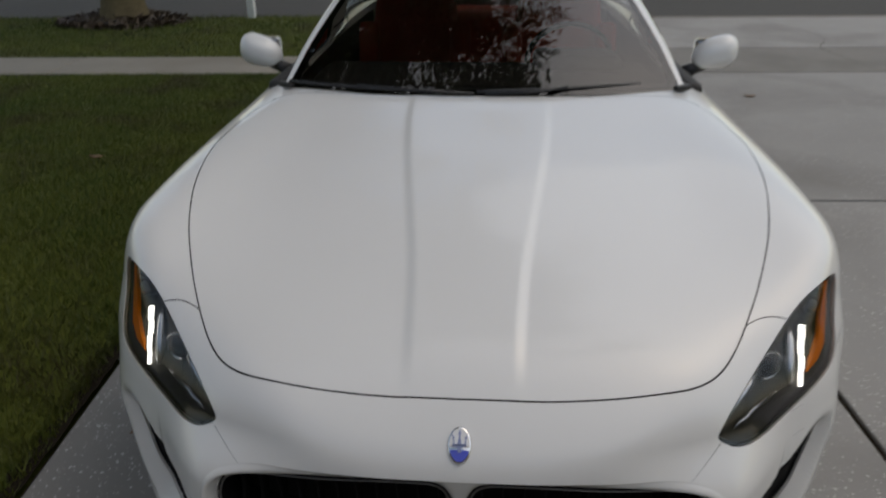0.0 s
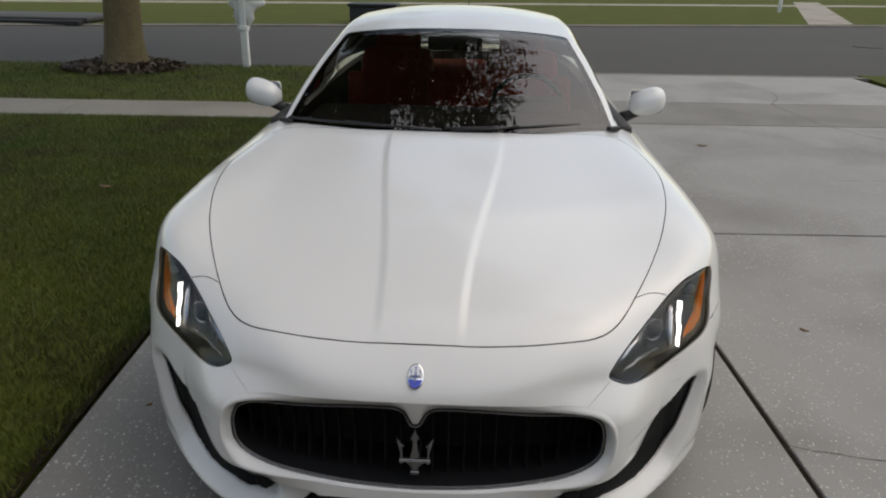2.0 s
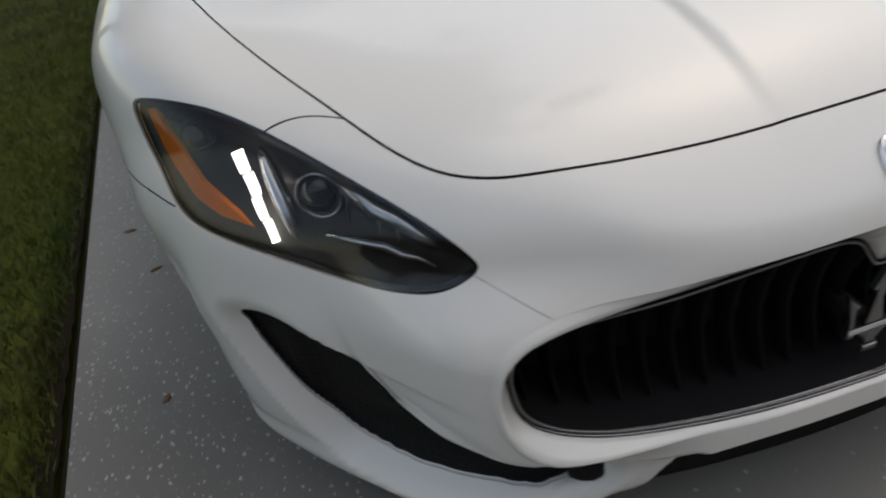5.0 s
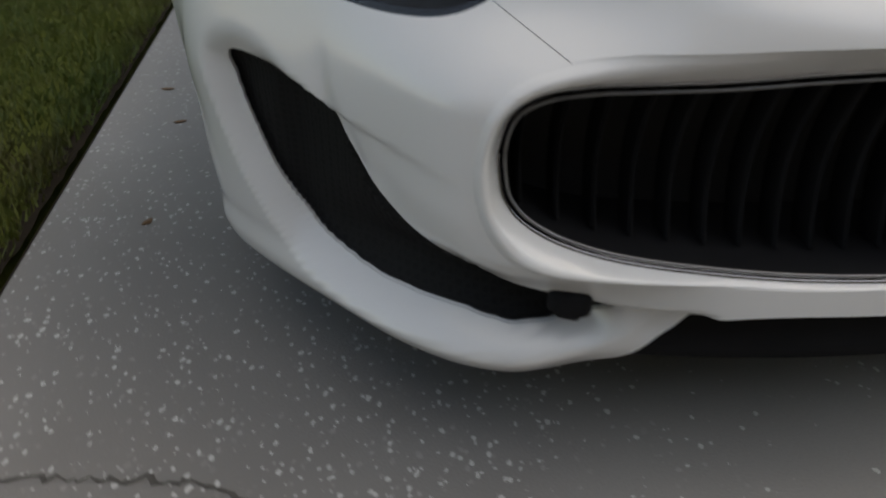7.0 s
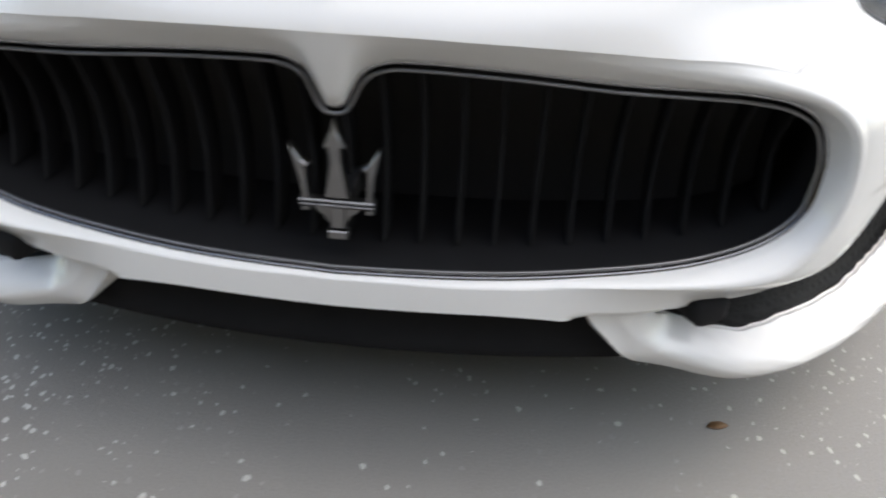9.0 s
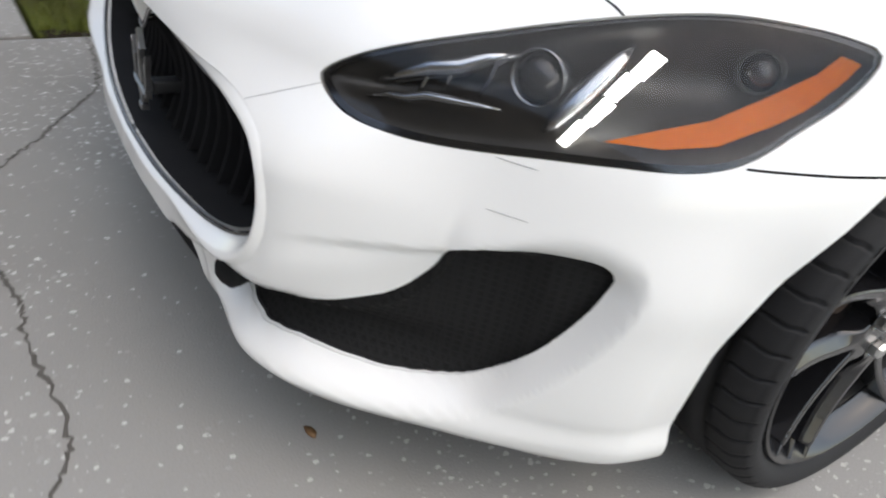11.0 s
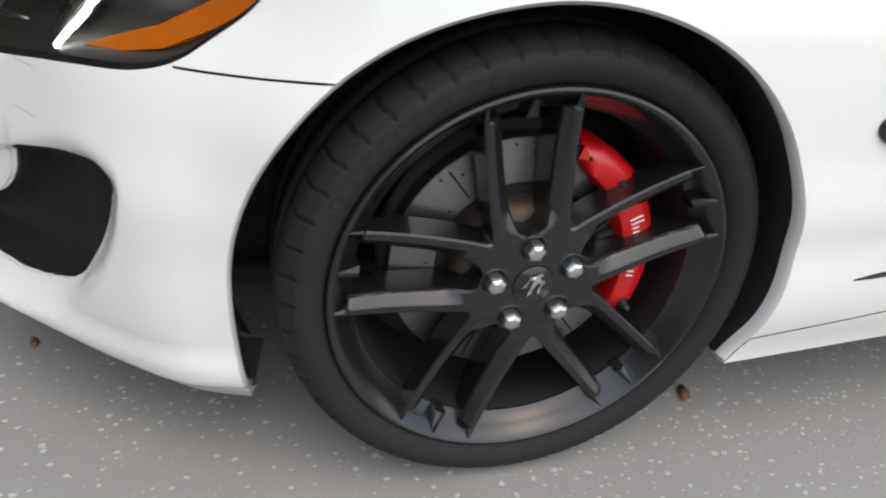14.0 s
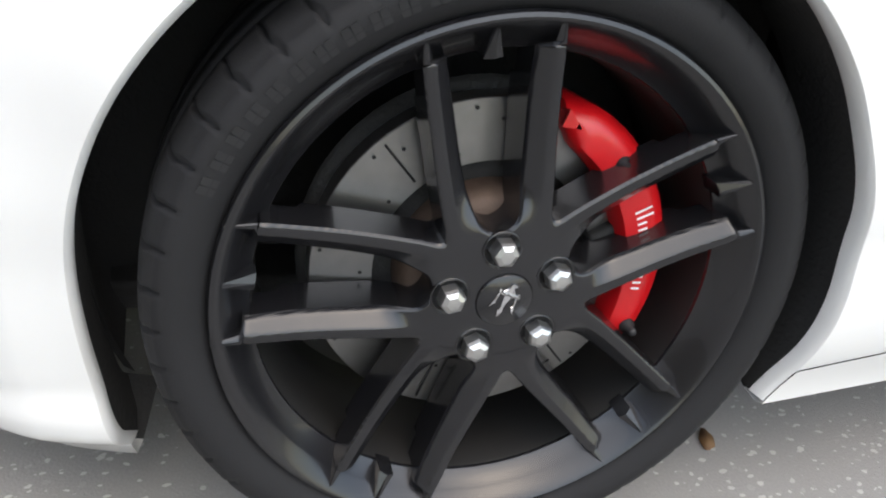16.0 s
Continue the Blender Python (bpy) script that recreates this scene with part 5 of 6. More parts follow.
# ---------------------------------------------------------------- ground
def concrete(name, base, flecks=0.0):
    m = material(name, base, 0.8, vary=0.16, scale=1.6, bump=0.35, bump_scale=260, fine=0.16, random_amount=0.10)
    n, l = m.node_tree.nodes, m.node_tree.links
    b = n["Principled BSDF"]
    src = b.inputs["Base Color"].links[0].from_socket
    geo = n.new("ShaderNodeNewGeometry")
    # soft darker stains
    st, sr, mx = n.new("ShaderNodeTexNoise"), n.new("ShaderNodeMapRange"), n.new("ShaderNodeMix")
    st.inputs["Scale"].default_value, st.inputs["Detail"].default_value, st.inputs["Distortion"].default_value = 0.9, 7, 0.6
    sr.inputs[1].default_value, sr.inputs[2].default_value, sr.inputs[3].default_value, sr.inputs[4].default_value = .46, .74, 0, .60
    mx.data_type = "RGBA"
    mx.inputs[7].default_value = (base[0] * .55, base[1] * .52, base[2] * .48, 1)
    l.new(geo.outputs["Position"], st.inputs["Vector"])
    l.new(st.outputs["Fac"], sr.inputs[0])
    l.new(sr.outputs[0], mx.inputs[0])
    l.new(src, mx.inputs[6])
    out = mx.outputs[2]
    if flecks:
        # large uneven patch round the nose: shade and stain painted into the colour
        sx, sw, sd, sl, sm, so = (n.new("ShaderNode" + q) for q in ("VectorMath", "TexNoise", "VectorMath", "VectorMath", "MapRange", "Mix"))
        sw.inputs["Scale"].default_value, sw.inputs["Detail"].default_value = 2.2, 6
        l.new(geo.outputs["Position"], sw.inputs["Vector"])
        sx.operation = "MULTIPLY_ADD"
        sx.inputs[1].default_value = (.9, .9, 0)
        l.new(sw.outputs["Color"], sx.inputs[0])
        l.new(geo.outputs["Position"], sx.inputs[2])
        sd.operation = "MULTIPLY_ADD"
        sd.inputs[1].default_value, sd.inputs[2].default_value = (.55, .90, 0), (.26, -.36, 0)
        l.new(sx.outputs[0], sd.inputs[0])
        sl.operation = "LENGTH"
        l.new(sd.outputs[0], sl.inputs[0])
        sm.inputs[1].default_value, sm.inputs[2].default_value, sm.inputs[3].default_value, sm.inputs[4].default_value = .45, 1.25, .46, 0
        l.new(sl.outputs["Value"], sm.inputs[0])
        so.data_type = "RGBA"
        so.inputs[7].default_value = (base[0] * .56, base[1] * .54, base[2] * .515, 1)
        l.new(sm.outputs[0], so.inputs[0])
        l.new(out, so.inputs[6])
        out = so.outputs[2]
        # pale chips of shell, denser in patches
        vo, th, sub, ramp_n, mix = n.new("ShaderNodeTexVoronoi"), n.new("ShaderNodeTexNoise"), n.new("ShaderNodeMath"), n.new("ShaderNodeMapRange"), n.new("ShaderNodeMix")
        mp = n.new("ShaderNodeMapping")
        mp.inputs["Scale"].default_value = (1, .72, 1)
        mp.inputs["Rotation"].default_value = (0, 0, .5)
        warp, wadd = n.new("ShaderNodeTexNoise"), n.new("ShaderNodeVectorMath")
        warp.inputs["Scale"].default_value = 55
        wadd.operation = "MULTIPLY_ADD"
        wadd.inputs[1].default_value = (.014, .014, 0)
        l.new(geo.outputs["Position"], warp.inputs["Vector"])
        l.new(warp.outputs["Color"], wadd.inputs[0])
        l.new(geo.outputs["Position"], wadd.inputs[2])
        l.new(wadd.outputs[0], mp.inputs["Vector"])
        vo.inputs["Scale"].default_value = 98
        l.new(mp.outputs[0], vo.inputs["Vector"])
        th.inputs["Scale"].default_value, th.inputs["Detail"].default_value = 1.7, 3
        l.new(geo.outputs["Position"], th.inputs["Vector"])
        sep, keep, r2 = n.new("ShaderNodeSeparateColor"), n.new("ShaderNodeMath"), n.new("ShaderNodeMapRange")
        l.new(vo.outputs["Color"], sep.inputs[0])
        r2.inputs[1].default_value, r2.inputs[2].default_value, r2.inputs[3].default_value, r2.inputs[4].default_value = .36, .60, .10, flecks
        # the middle of the drive, where cars stand, has lost most of its chips
        px, pa, pr, pd = n.new("ShaderNodeSeparateXYZ"), n.new("ShaderNodeMath"), n.new("ShaderNodeMapRange"), n.new("ShaderNodeMath")
        l.new(geo.outputs["Position"], px.inputs[0])
        pa.operation = "ABSOLUTE"
        l.new(px.outputs[0], pa.inputs[0])
        pr.inputs[1].default_value, pr.inputs[2].default_value, pr.inputs[3].default_value, pr.inputs[4].default_value = .25, .95, -.05, .10
        l.new(pa.outputs[0], pr.inputs[0])
        l.new(th.outputs["Fac"], pd.inputs[0])
        l.new(pr.outputs[0], pd.inputs[1])
        # the neighbouring slab is worn smoother
        pw, pe = n.new("ShaderNodeMapRange"), n.new("ShaderNodeMath")
        pw.inputs[1].default_value, pw.inputs[2].default_value, pw.inputs[3].default_value, pw.inputs[4].default_value = 1.3, 1.9, 0, -.16
        l.new(px.outputs[0], pw.inputs[0])
        l.new(pd.outputs[0], pe.inputs[0])
        l.new(pw.outputs[0], pe.inputs[1])
        l.new(pe.outputs[0], r2.inputs[0])
        keep.operation = "LESS_THAN"
        l.new(sep.outputs[0], keep.inputs[0])
        l.new(r2.outputs[0], keep.inputs[1])
        size = n.new("ShaderNodeMath")
        size.operation = "MULTIPLY_ADD"
        size.inputs[1].default_value, size.inputs[2].default_value = .33, .07
        l.new(sep.outputs[1], size.inputs[0])
        sub.operation = "LESS_THAN"
        l.new(vo.outputs["Distance"], sub.inputs[0])
        l.new(size.outputs[0], sub.inputs[1])
        both_n = n.new("ShaderNodeMath")
        both_n.operation = "MULTIPLY"
        l.new(sub.outputs[0], both_n.inputs[0])
        l.new(keep.outputs[0], both_n.inputs[1])
        dim = n.new("ShaderNodeMath")
        dim.operation = "MULTIPLY"
        l.new(both_n.outputs[0], dim.inputs[0])
        l.new(sep.outputs[2], dim.inputs[1])
        mix.data_type = "RGBA"
        mix.inputs[7].default_value = (.50, .49, .465, 1)
        l.new(dim.outputs[0], mix.inputs[0])
        l.new(out, mix.inputs[6])
        out = mix.outputs[2]
    l.new(out, b.inputs["Base Color"])
    return m


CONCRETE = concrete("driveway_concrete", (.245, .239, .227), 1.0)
KERB = concrete("kerb_concrete", (.13, .115, .095))
DRAIN = concrete("drain_concrete", (.045, .045, .042))
WALK = concrete("sidewalk_concrete", (.245, .22, .18))
ASPHALT = material("asphalt", (.072, .070, .066), .9, vary=.12, scale=.5, bump=.4, bump_scale=120, fine=.25)
SOIL = material("dark_soil", (.022, .017, .011), .95, vary=.4, scale=9, bump=.6, bump_scale=60)
TURF = material("lawn_floor", (.048, .056, .010), .95, vary=.35, scale=1.2, bump=.8, bump_scale=90, fine=.5)
STUCCO = material("tan_stucco", (.16, .132, .096), .85, vary=.06, scale=2, bump=.4, bump_scale=120)
ROOFING = material("brown_shingle", (.10, .085, .07), .9, vary=.2, scale=5, bump=.4, bump_scale=40)
BARK = material("oak_bark", (.100, .080, .046), .9, vary=.45, scale=7, bump=1.0, bump_scale=26, fine=.4)
WHITE_WOOD = material("white_painted_wood", (.74, .74, .72), .5, vary=.05, scale=6, bump=.1, bump_scale=80)
BIN = material("dark_green_box", (.016, .020, .020), .6, vary=.2, scale=4)


def leaf_material(name, a, b, rough=.6):
    m = bpy.data.materials.new(name)
    m.use_nodes = True
    n, l = m.node_tree.nodes, m.node_tree.links
    geo, mix, noi, add = n.new("ShaderNodeNewGeometry"), n.new("ShaderNodeMix"), n.new("ShaderNodeTexNoise"), n.new("ShaderNodeMath")
    mix.data_type = "RGBA"
    mix.inputs[6].default_value, mix.inputs[7].default_value = (*a, 1), (*b, 1)
    noi.inputs["Scale"].default_value = .9
    l.new(geo.outputs["Position"], noi.inputs["Vector"])
    add.operation = "MULTIPLY_ADD"
    add.inputs[1].default_value = .5
    l.new(geo.outputs["Random Per Island"], add.inputs[0])
    sc = n.new("ShaderNodeMath")
    sc.operation = "MULTIPLY_ADD"
    sc.inputs[1].default_value, sc.inputs[2].default_value = 1.6, -.55
    l.new(noi.outputs["Fac"], sc.inputs[0])
    l.new(sc.outputs[0], add.inputs[2])
    l.new(add.outputs[0], mix.inputs[0])
    l.new(mix.outputs[2], n["Principled BSDF"].inputs["Base Color"])
    n["Principled BSDF"].inputs["Roughness"].default_value = rough
    return m


BLADE = leaf_material("grass_blade", (.034, .072, .007), (.140, .155, .020))
# dull brown patches in the lawn
bn, bl = BLADE.node_tree.nodes, BLADE.node_tree.links
bb = bn["Principled BSDF"]
fresh = bb.inputs["Base Color"].links[0].from_socket
where, dull, worn, soft_r = bn.new("ShaderNodeNewGeometry"), bn.new("ShaderNodeTexNoise"), bn.new("ShaderNodeMix"), bn.new("ShaderNodeMapRange")
dull.inputs["Scale"].default_value, dull.inputs["Detail"].default_value, dull.inputs["Roughness"].default_value = 1.5, 5, .65
soft_r.inputs[1].default_value, soft_r.inputs[2].default_value, soft_r.inputs[3].default_value, soft_r.inputs[4].default_value = .48, .66, 0, .85
worn.data_type = "RGBA"
worn.inputs[7].default_value = (.058, .046, .017, 1)
bl.new(where.outputs["Position"], dull.inputs["Vector"])
bl.new(dull.outputs["Fac"], soft_r.inputs[0])
bl.new(soft_r.outputs[0], worn.inputs[0])
bl.new(fresh, worn.inputs[6])
bl.new(worn.outputs[2], bb.inputs["Base Color"])
OAK_LEAF = leaf_material("oak_leaf", (.030, .045, .014), (.085, .110, .035))
RED_LEAF = leaf_material("dark_red_leaf", (.045, .026, .020), (.085, .060, .035))

YAW = radians(2.9)


def uv(u, v, z=0.0):
    return (u * math.cos(YAW) - v * math.sin(YAW), u * math.sin(YAW) + v * math.cos(YAW), z)


def sheet(name, corners, mat, label, category, kind="structure", cuts=1):
    n = len(corners)
    ob = mesh_object(name, corners, [tuple(range(n))], mat, None, "", smooth=False)
    return tagged(ob, label, category, kind=kind)


ground = sheet("ground", [(-400, -300, -.12), (400, -300, -.12), (400, 600, -.12), (-400, 600, -.12)], TURF, "wide green lawn ground reaching the horizon", "ground")


def slab(parent, u0, u1, v0, v1, mat, thick=.12, top_z=0.0, gap=.011):
    bm = bmesh.new()
    r = .007
    rows_s = [(-thick, 0), (-r, 0), (-r * .3, r * .3), (0, r)]
    rings = []
    for zz, ins in rows_s:
        a0, a1, b0, b1 = u0 + gap + ins, u1 - gap - ins, v0 + gap + ins, v1 - gap - ins
        rings.append([bm.verts.new(uv(a, b, top_z + zz)) for a, b in ((a0, b0), (a1, b0), (a1, b1), (a0, b1))])
    for a, b in zip(rings, rings[1:]):
        for k0 in range(4):
            bm.faces.new((a[k0], a[(k0 + 1) % 4], b[(k0 + 1) % 4], b[k0]))
    bm.faces.new(rings[-1])
    return part("slab", bm, mat, parent, "", smooth=False)


driveway = sheet("driveway", [uv(-1.215, -6, -.012), uv(6.2, -6, -.012), uv(6.2, 9.75, -.012), uv(-1.215, 9.75, -.012)], SOIL, "grey concrete driveway in large slabs with cracks", "driveway")
slab_main = None
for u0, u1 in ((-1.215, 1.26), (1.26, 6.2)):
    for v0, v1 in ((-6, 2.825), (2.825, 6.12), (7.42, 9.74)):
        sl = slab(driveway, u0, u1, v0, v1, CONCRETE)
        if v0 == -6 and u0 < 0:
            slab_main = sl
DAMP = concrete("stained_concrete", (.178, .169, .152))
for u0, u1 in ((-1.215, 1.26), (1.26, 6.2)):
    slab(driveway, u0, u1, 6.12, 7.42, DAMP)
walkway = sheet("walkway", [uv(-9, -6, -.06), uv(-1.215, -6, -.06), uv(-1.215, .13, -.06), uv(-9, .13, -.06)], SOIL, "concrete walkway slabs beside the driveway", "walkway")
for u0, u1 in ((-1.64, -1.215), (-3.4, -1.64), (-5.2, -3.4), (-9, -5.2)):
    slab(walkway, u0, u1, -6, .13, CONCRETE)
sidewalk = sheet("pavement", [uv(-60, 6.15, -.06), uv(-1.215, 6.15, -.06), uv(-1.215, 7.02, -.06), uv(-60, 7.02, -.06)], SOIL, "pale concrete sidewalk between two strips of lawn", "sidewalk")
for k in range(22):
    slab(sidewalk, -1.43 - 2.6 * (k + 1), -1.43 - 2.6 * k, 6.15, 7.02, WALK)
slab(sidewalk, -1.43, -1.215, 6.15, 7.02, WALK)
for k in range(12):
    slab(sidewalk, 6.2 + 2.6 * k, 6.2 + 2.6 * (k + 1), 6.15, 7.02, WALK)


def ribbon(name, pts, width, mat, parent, z=.0012, jitter=.6, seed=1):
    rng = random.Random(seed)
    fine = chain(pts, 16)
    fine = fine + np.array([[rng.uniform(-1, 1), rng.uniform(-1, 1)] for _ in fine]) * width * jitter
    V, F = [], []
    for k0 in range(len(fine)):
        d = fine[min(k0 + 1, len(fine) - 1)] - fine[max(k0 - 1, 0)]
        d = d / (np.linalg.norm(d) + 1e-9)
        w = width * rng.uniform(.25, 1.0) * .5
        V += [(fine[k0][0] - d[1] * w, fine[k0][1] + d[0] * w, z), (fine[k0][0] + d[1] * w, fine[k0][1] - d[0] * w, z)]
        if k0:
            F.append((2 * k0 - 2, 2 * k0 - 1, 2 * k0 + 1, 2 * k0))
    return mesh_object(name, V, F, mat, parent, "", smooth=False)


CRACK = material("crack_dirt", (0.095, 0.090, 0.081), .9, vary=.4, scale=40)
ribbon("crack", [(-1.23, .20), (-1.12, .199), (-.98, .187), (-.83, .163), (-.70, .085), (-.624, .034), (-.554, -.010), (-.474, -.074), (-.36, -.126), (-.233, -.130), (-.075, -.130), (.042, -.105), (.134, -.109),
                 (.374, -.078), (.495, -.126), (.625, -.115), (.772, -.057), (.914, -.026), (1.0, -.034), (1.20, .02)], .010, CRACK, driveway, seed=3)
ribbon("crack", [(-.36, -.126), (-.375, -.150), (-.385, -.165)], .005, CRACK, driveway, seed=4)
ribbon("crack", [(1.235, .762), (1.34, .735), (1.6, .70), (1.9, .745)], .005, CRACK, driveway, seed=5)
ribbon("crack", [(3.66, 9.75), (3.75, 9.2), (3.92, 8.68), (3.88, 8.1), (3.64, 7.59), (3.66, 7.0), (3.72, 6.45), (4.05, 5.7), (4.6, 5.0)], .014, CRACK, driveway, seed=6)
ribbon("crack", [(4.6, 5.0), (4.2, 4.6), (3.5, 4.3), (2.9, 4.2)], .008, CRACK, driveway, seed=7)

# lawns
def lawn(name, corners, z, label):
    bm = bmesh.new()
    t = [bm.verts.new((*c[:2], z)) for c in corners]
    b = [bm.verts.new((*c[:2], -.14)) for c in corners]
    bm.faces.new(t)
    for k0 in range(len(t)):
        bm.faces.new((t[k0], t[(k0 + 1) % len(t)], b[(k0 + 1) % len(t)], b[k0]))
    return tagged(part(name, bm, TURF, None, "", smooth=False), label, "lawn", kind="structure")


lawn("lawn_1", [uv(-60, .14), uv(-1.240, .14), uv(-1.240, 6.14), uv(-60, 6.14)], -.012, "green lawn beside the driveway with dull patches")
lawn("lawn_2", [uv(-60, 7.03), uv(-1.240, 7.03), uv(-1.240, 10.15), uv(-60, 10.15)], -.012, "strip of lawn between sidewalk and road")
lawn("lawn_3", [uv(6.22, -6), uv(60, -6), uv(60, 6.14), uv(6.22, 6.14)], -.012, "green lawn beyond the driveway")
lawn("lawn_4", [uv(6.22, 7.03), uv(60, 7.03), uv(60, 10.15), uv(6.5, 10.15)], -.012, "strip of lawn between driveway and road")


def grass(name, u0, u1, v0, v1, count, label, tall=.05, seed=5, parts=None):
    rng = np.random.default_rng(seed)
    u, v = rng.uniform(u0, u1, count), rng.uniform(v0, v1, count)
    x0, y0 = u * math.cos(YAW) - v * math.sin(YAW), u * math.sin(YAW) + v * math.cos(YAW)
    a = rng.uniform(0, 2 * math.pi, count)
    w = rng.uniform(.0016, .0034, count) * (tall / .04)
    h = tall * rng.uniform(.45, 1.1, count)
    lean = rng.uniform(.1, .9, count) * h
    b = rng.uniform(0, 2 * math.pi, count)
    V = np.empty((count, 3, 3))
    V[:, 0] = np.c_[x0 - np.cos(a) * w, y0 - np.sin(a) * w, np.full(count, -.014)]
    V[:, 1] = np.c_[x0 + np.cos(a) * w, y0 + np.sin(a) * w, np.full(count, -.014)]
    V[:, 2] = np.c_[x0 + np.cos(b) * lean, y0 + np.sin(b) * lean, h - .012]
    me = bpy.data.meshes.new(name)
    me.from_pydata(V.reshape(-1, 3).tolist(), [], np.arange(3 * count).reshape(-1, 3).tolist())
    me.materials.append(BLADE)
    return tagged(new(name, me), label, "grass", kind="stuff")


grass("grass", -4.2, -1.268, .14, 6.14, 135000, "short green lawn grass with dull brown patches", .042)
grass("grass", -9, -4.2, .14, 6.14, 80000, "short green lawn grass further from the drive", .050, 6)
edge_v = np.linspace(.15, 6.13, 160)
edge_rng = random.Random(21)
edge_in = [uv(-1.222 + .008 * edge_rng.uniform(-1, 0), v0, -.007) for v0 in edge_v]
edge_out = [uv(-1.285 + .018 * edge_rng.uniform(-1, 1), v0, -.007) for v0 in edge_v]
sheet("soil_edge", edge_in + edge_out[::-1], SOIL, "ragged strip of dark soil along the drive", "soil")
grass("grass", -1.31, -1.236, .14, 6.14, 4200, "ragged grass along the edge of the drive", .050, 9)
grass("grass", -14, -1.24, 7.03, 10.15, 46000, "short green grass on the roadside strip", .06, 7)
# loose leaves and litter
rng0 = random.Random(11)
LEAF_BROWN = material("dry_leaf", (.16, .085, .035), .7, vary=.3, scale=60)
for lx, ly, lz, sz in ((.77, 1.34, 0, .022), (.487, .237, 0, .014), (1.633, 1.641, 0, .022), (2.166, 5.27, 0, .05), (-1.161, 1.621, 0, .018), (-1.08, 1.366, 0, .016), (-1.043, .837, 0, .014), (-2.45, 3.35, .035, .05)):
    bm = prism([(sz * math.cos(t) * (1 + .2 * math.sin(3 * t)), .5 * sz * math.sin(t)) for t in np.linspace(0, 2 * math.pi, 12, endpoint=False)], .0012)
    for v in bm.verts:
        v.co.z += 6 * v.co.x ** 2 + 9 * v.co.y ** 2
    bmesh.ops.transform(bm, matrix=Matrix.Translation((lx, ly, lz + .001)) @ Matrix.Rotation(rng0.uniform(0, 6), 4, "Z"), verts=bm.verts)
    tagged(part("fallen_leaf", bm, LEAF_BROWN, None), "small dry brown leaf lying on the ground", "leaf", group="fallen leaves")

# road
far = lambda xx, off=0.0: 18.95 + off + .232 * xx
near_edge = [uv(-60, 10.05, -.045), uv(60, 10.05, -.045)]
sheet("road", [near_edge[0], near_edge[1], (70, far(70) - .25, -.045), (-36, far(-36) - .25, -.045)], ASPHALT, "grey asphalt residential road", "road")
for nm, c4, lab in (("kerb_near", [uv(-1.23, 9.75), uv(6.48, 9.75), uv(6.48, 10.16), uv(-1.23, 10.16)], "low concrete kerb and gutter along the road"),
                    ("kerb_far", [(-36, far(-36) - .12), (70, far(70) - .12), (70, far(70) + .12), (-36, far(-36) + .12)], "low concrete kerb across the road")):
    bm = bmesh.new()
    t = [bm.verts.new((c[0], c[1], -.004)) for c in c4]
    if nm == "kerb_far":
        t[0].co.z = t[1].co.z = -.03
    else:
        t[2].co.z = t[3].co.z = -.035
    b = [bm.verts.new((c[0], c[1], -.2)) for c in c4]
    bm.faces.new(t)
    for k0 in range(4):
        bm.faces.new((t[k0], t[(k0 + 1) % 4], b[(k0 + 1) % 4], b[k0]))
    tagged(part(nm, bm, KERB, None, "", smooth=False), lab, "kerb", kind="structure")
lawn("lawn_5", [(-36, far(-36) + .12), (70, far(70) + .12), (70, far(70, 9.9)), (-36, far(-36, 9.9))], 0, "lawn across the road")
sheet("sidewalk_far", [(-36, far(-36, 9.9), .0), (70, far(70, 9.9), .0), (70, far(70, 11.3), .0), (-36, far(-36, 11.3), .0)], WALK, "pale sidewalk across the road", "sidewalk")
lawn("lawn_6", [(-36, far(-36, 11.3)), (70, far(70, 11.3)), (120, 140), (-120, 140)], 0, "far lawns across the road")
sheet("far_path", [(9.6, 21.3, .004), (11.05, 21.65, .004), (16.2, 36.5, .006), (14.9, 36.2, .006)], WALK, "pale concrete path across the far lawn", "path")
# drain inlet, cover, utility box
inlet = thing("storm_drain", "concrete storm drain inlet at the far kerb", "storm drain", (-11.3, 17.0, 0))
part("drain_top", bevelled_box((-13.9, 16.75, .02), (-9.6, 18.6, .13), .03, 2, None, Matrix.Identity(4)), DRAIN, inlet)
part("drain_mouth", bevelled_box((-13.8, 16.50, -.06), (-9.7, 16.74, .07), .02), SEAM, inlet, "dark drain mouth")
ubox = thing("utility_box", "low dark green utility box on the far lawn", "utility box", (-2.85, 18.7, 0))
part("box_body", bevelled_box((-3.4, 18.4, .0), (-2.2, 19.2, .42), .03), BIN, ubox)
part("box_lid", bevelled_box((-3.45, 18.35, .42), (-2.15, 19.25, .50), .03), BIN, ubox, "dark lid")
bm = lathe([(0, .30), (.012, .30), (.014, .28), (.014, .0001)], 32)
bmesh.ops.transform(bm, matrix=Matrix.Translation((8.5, 15.4, -.046)) @ Matrix.Rotation(radians(-90), 4, "Y"), verts=bm.verts)
tagged(part("manhole_cover", bm, ASPHALT, None), "dark iron manhole cover in the road", "manhole cover")


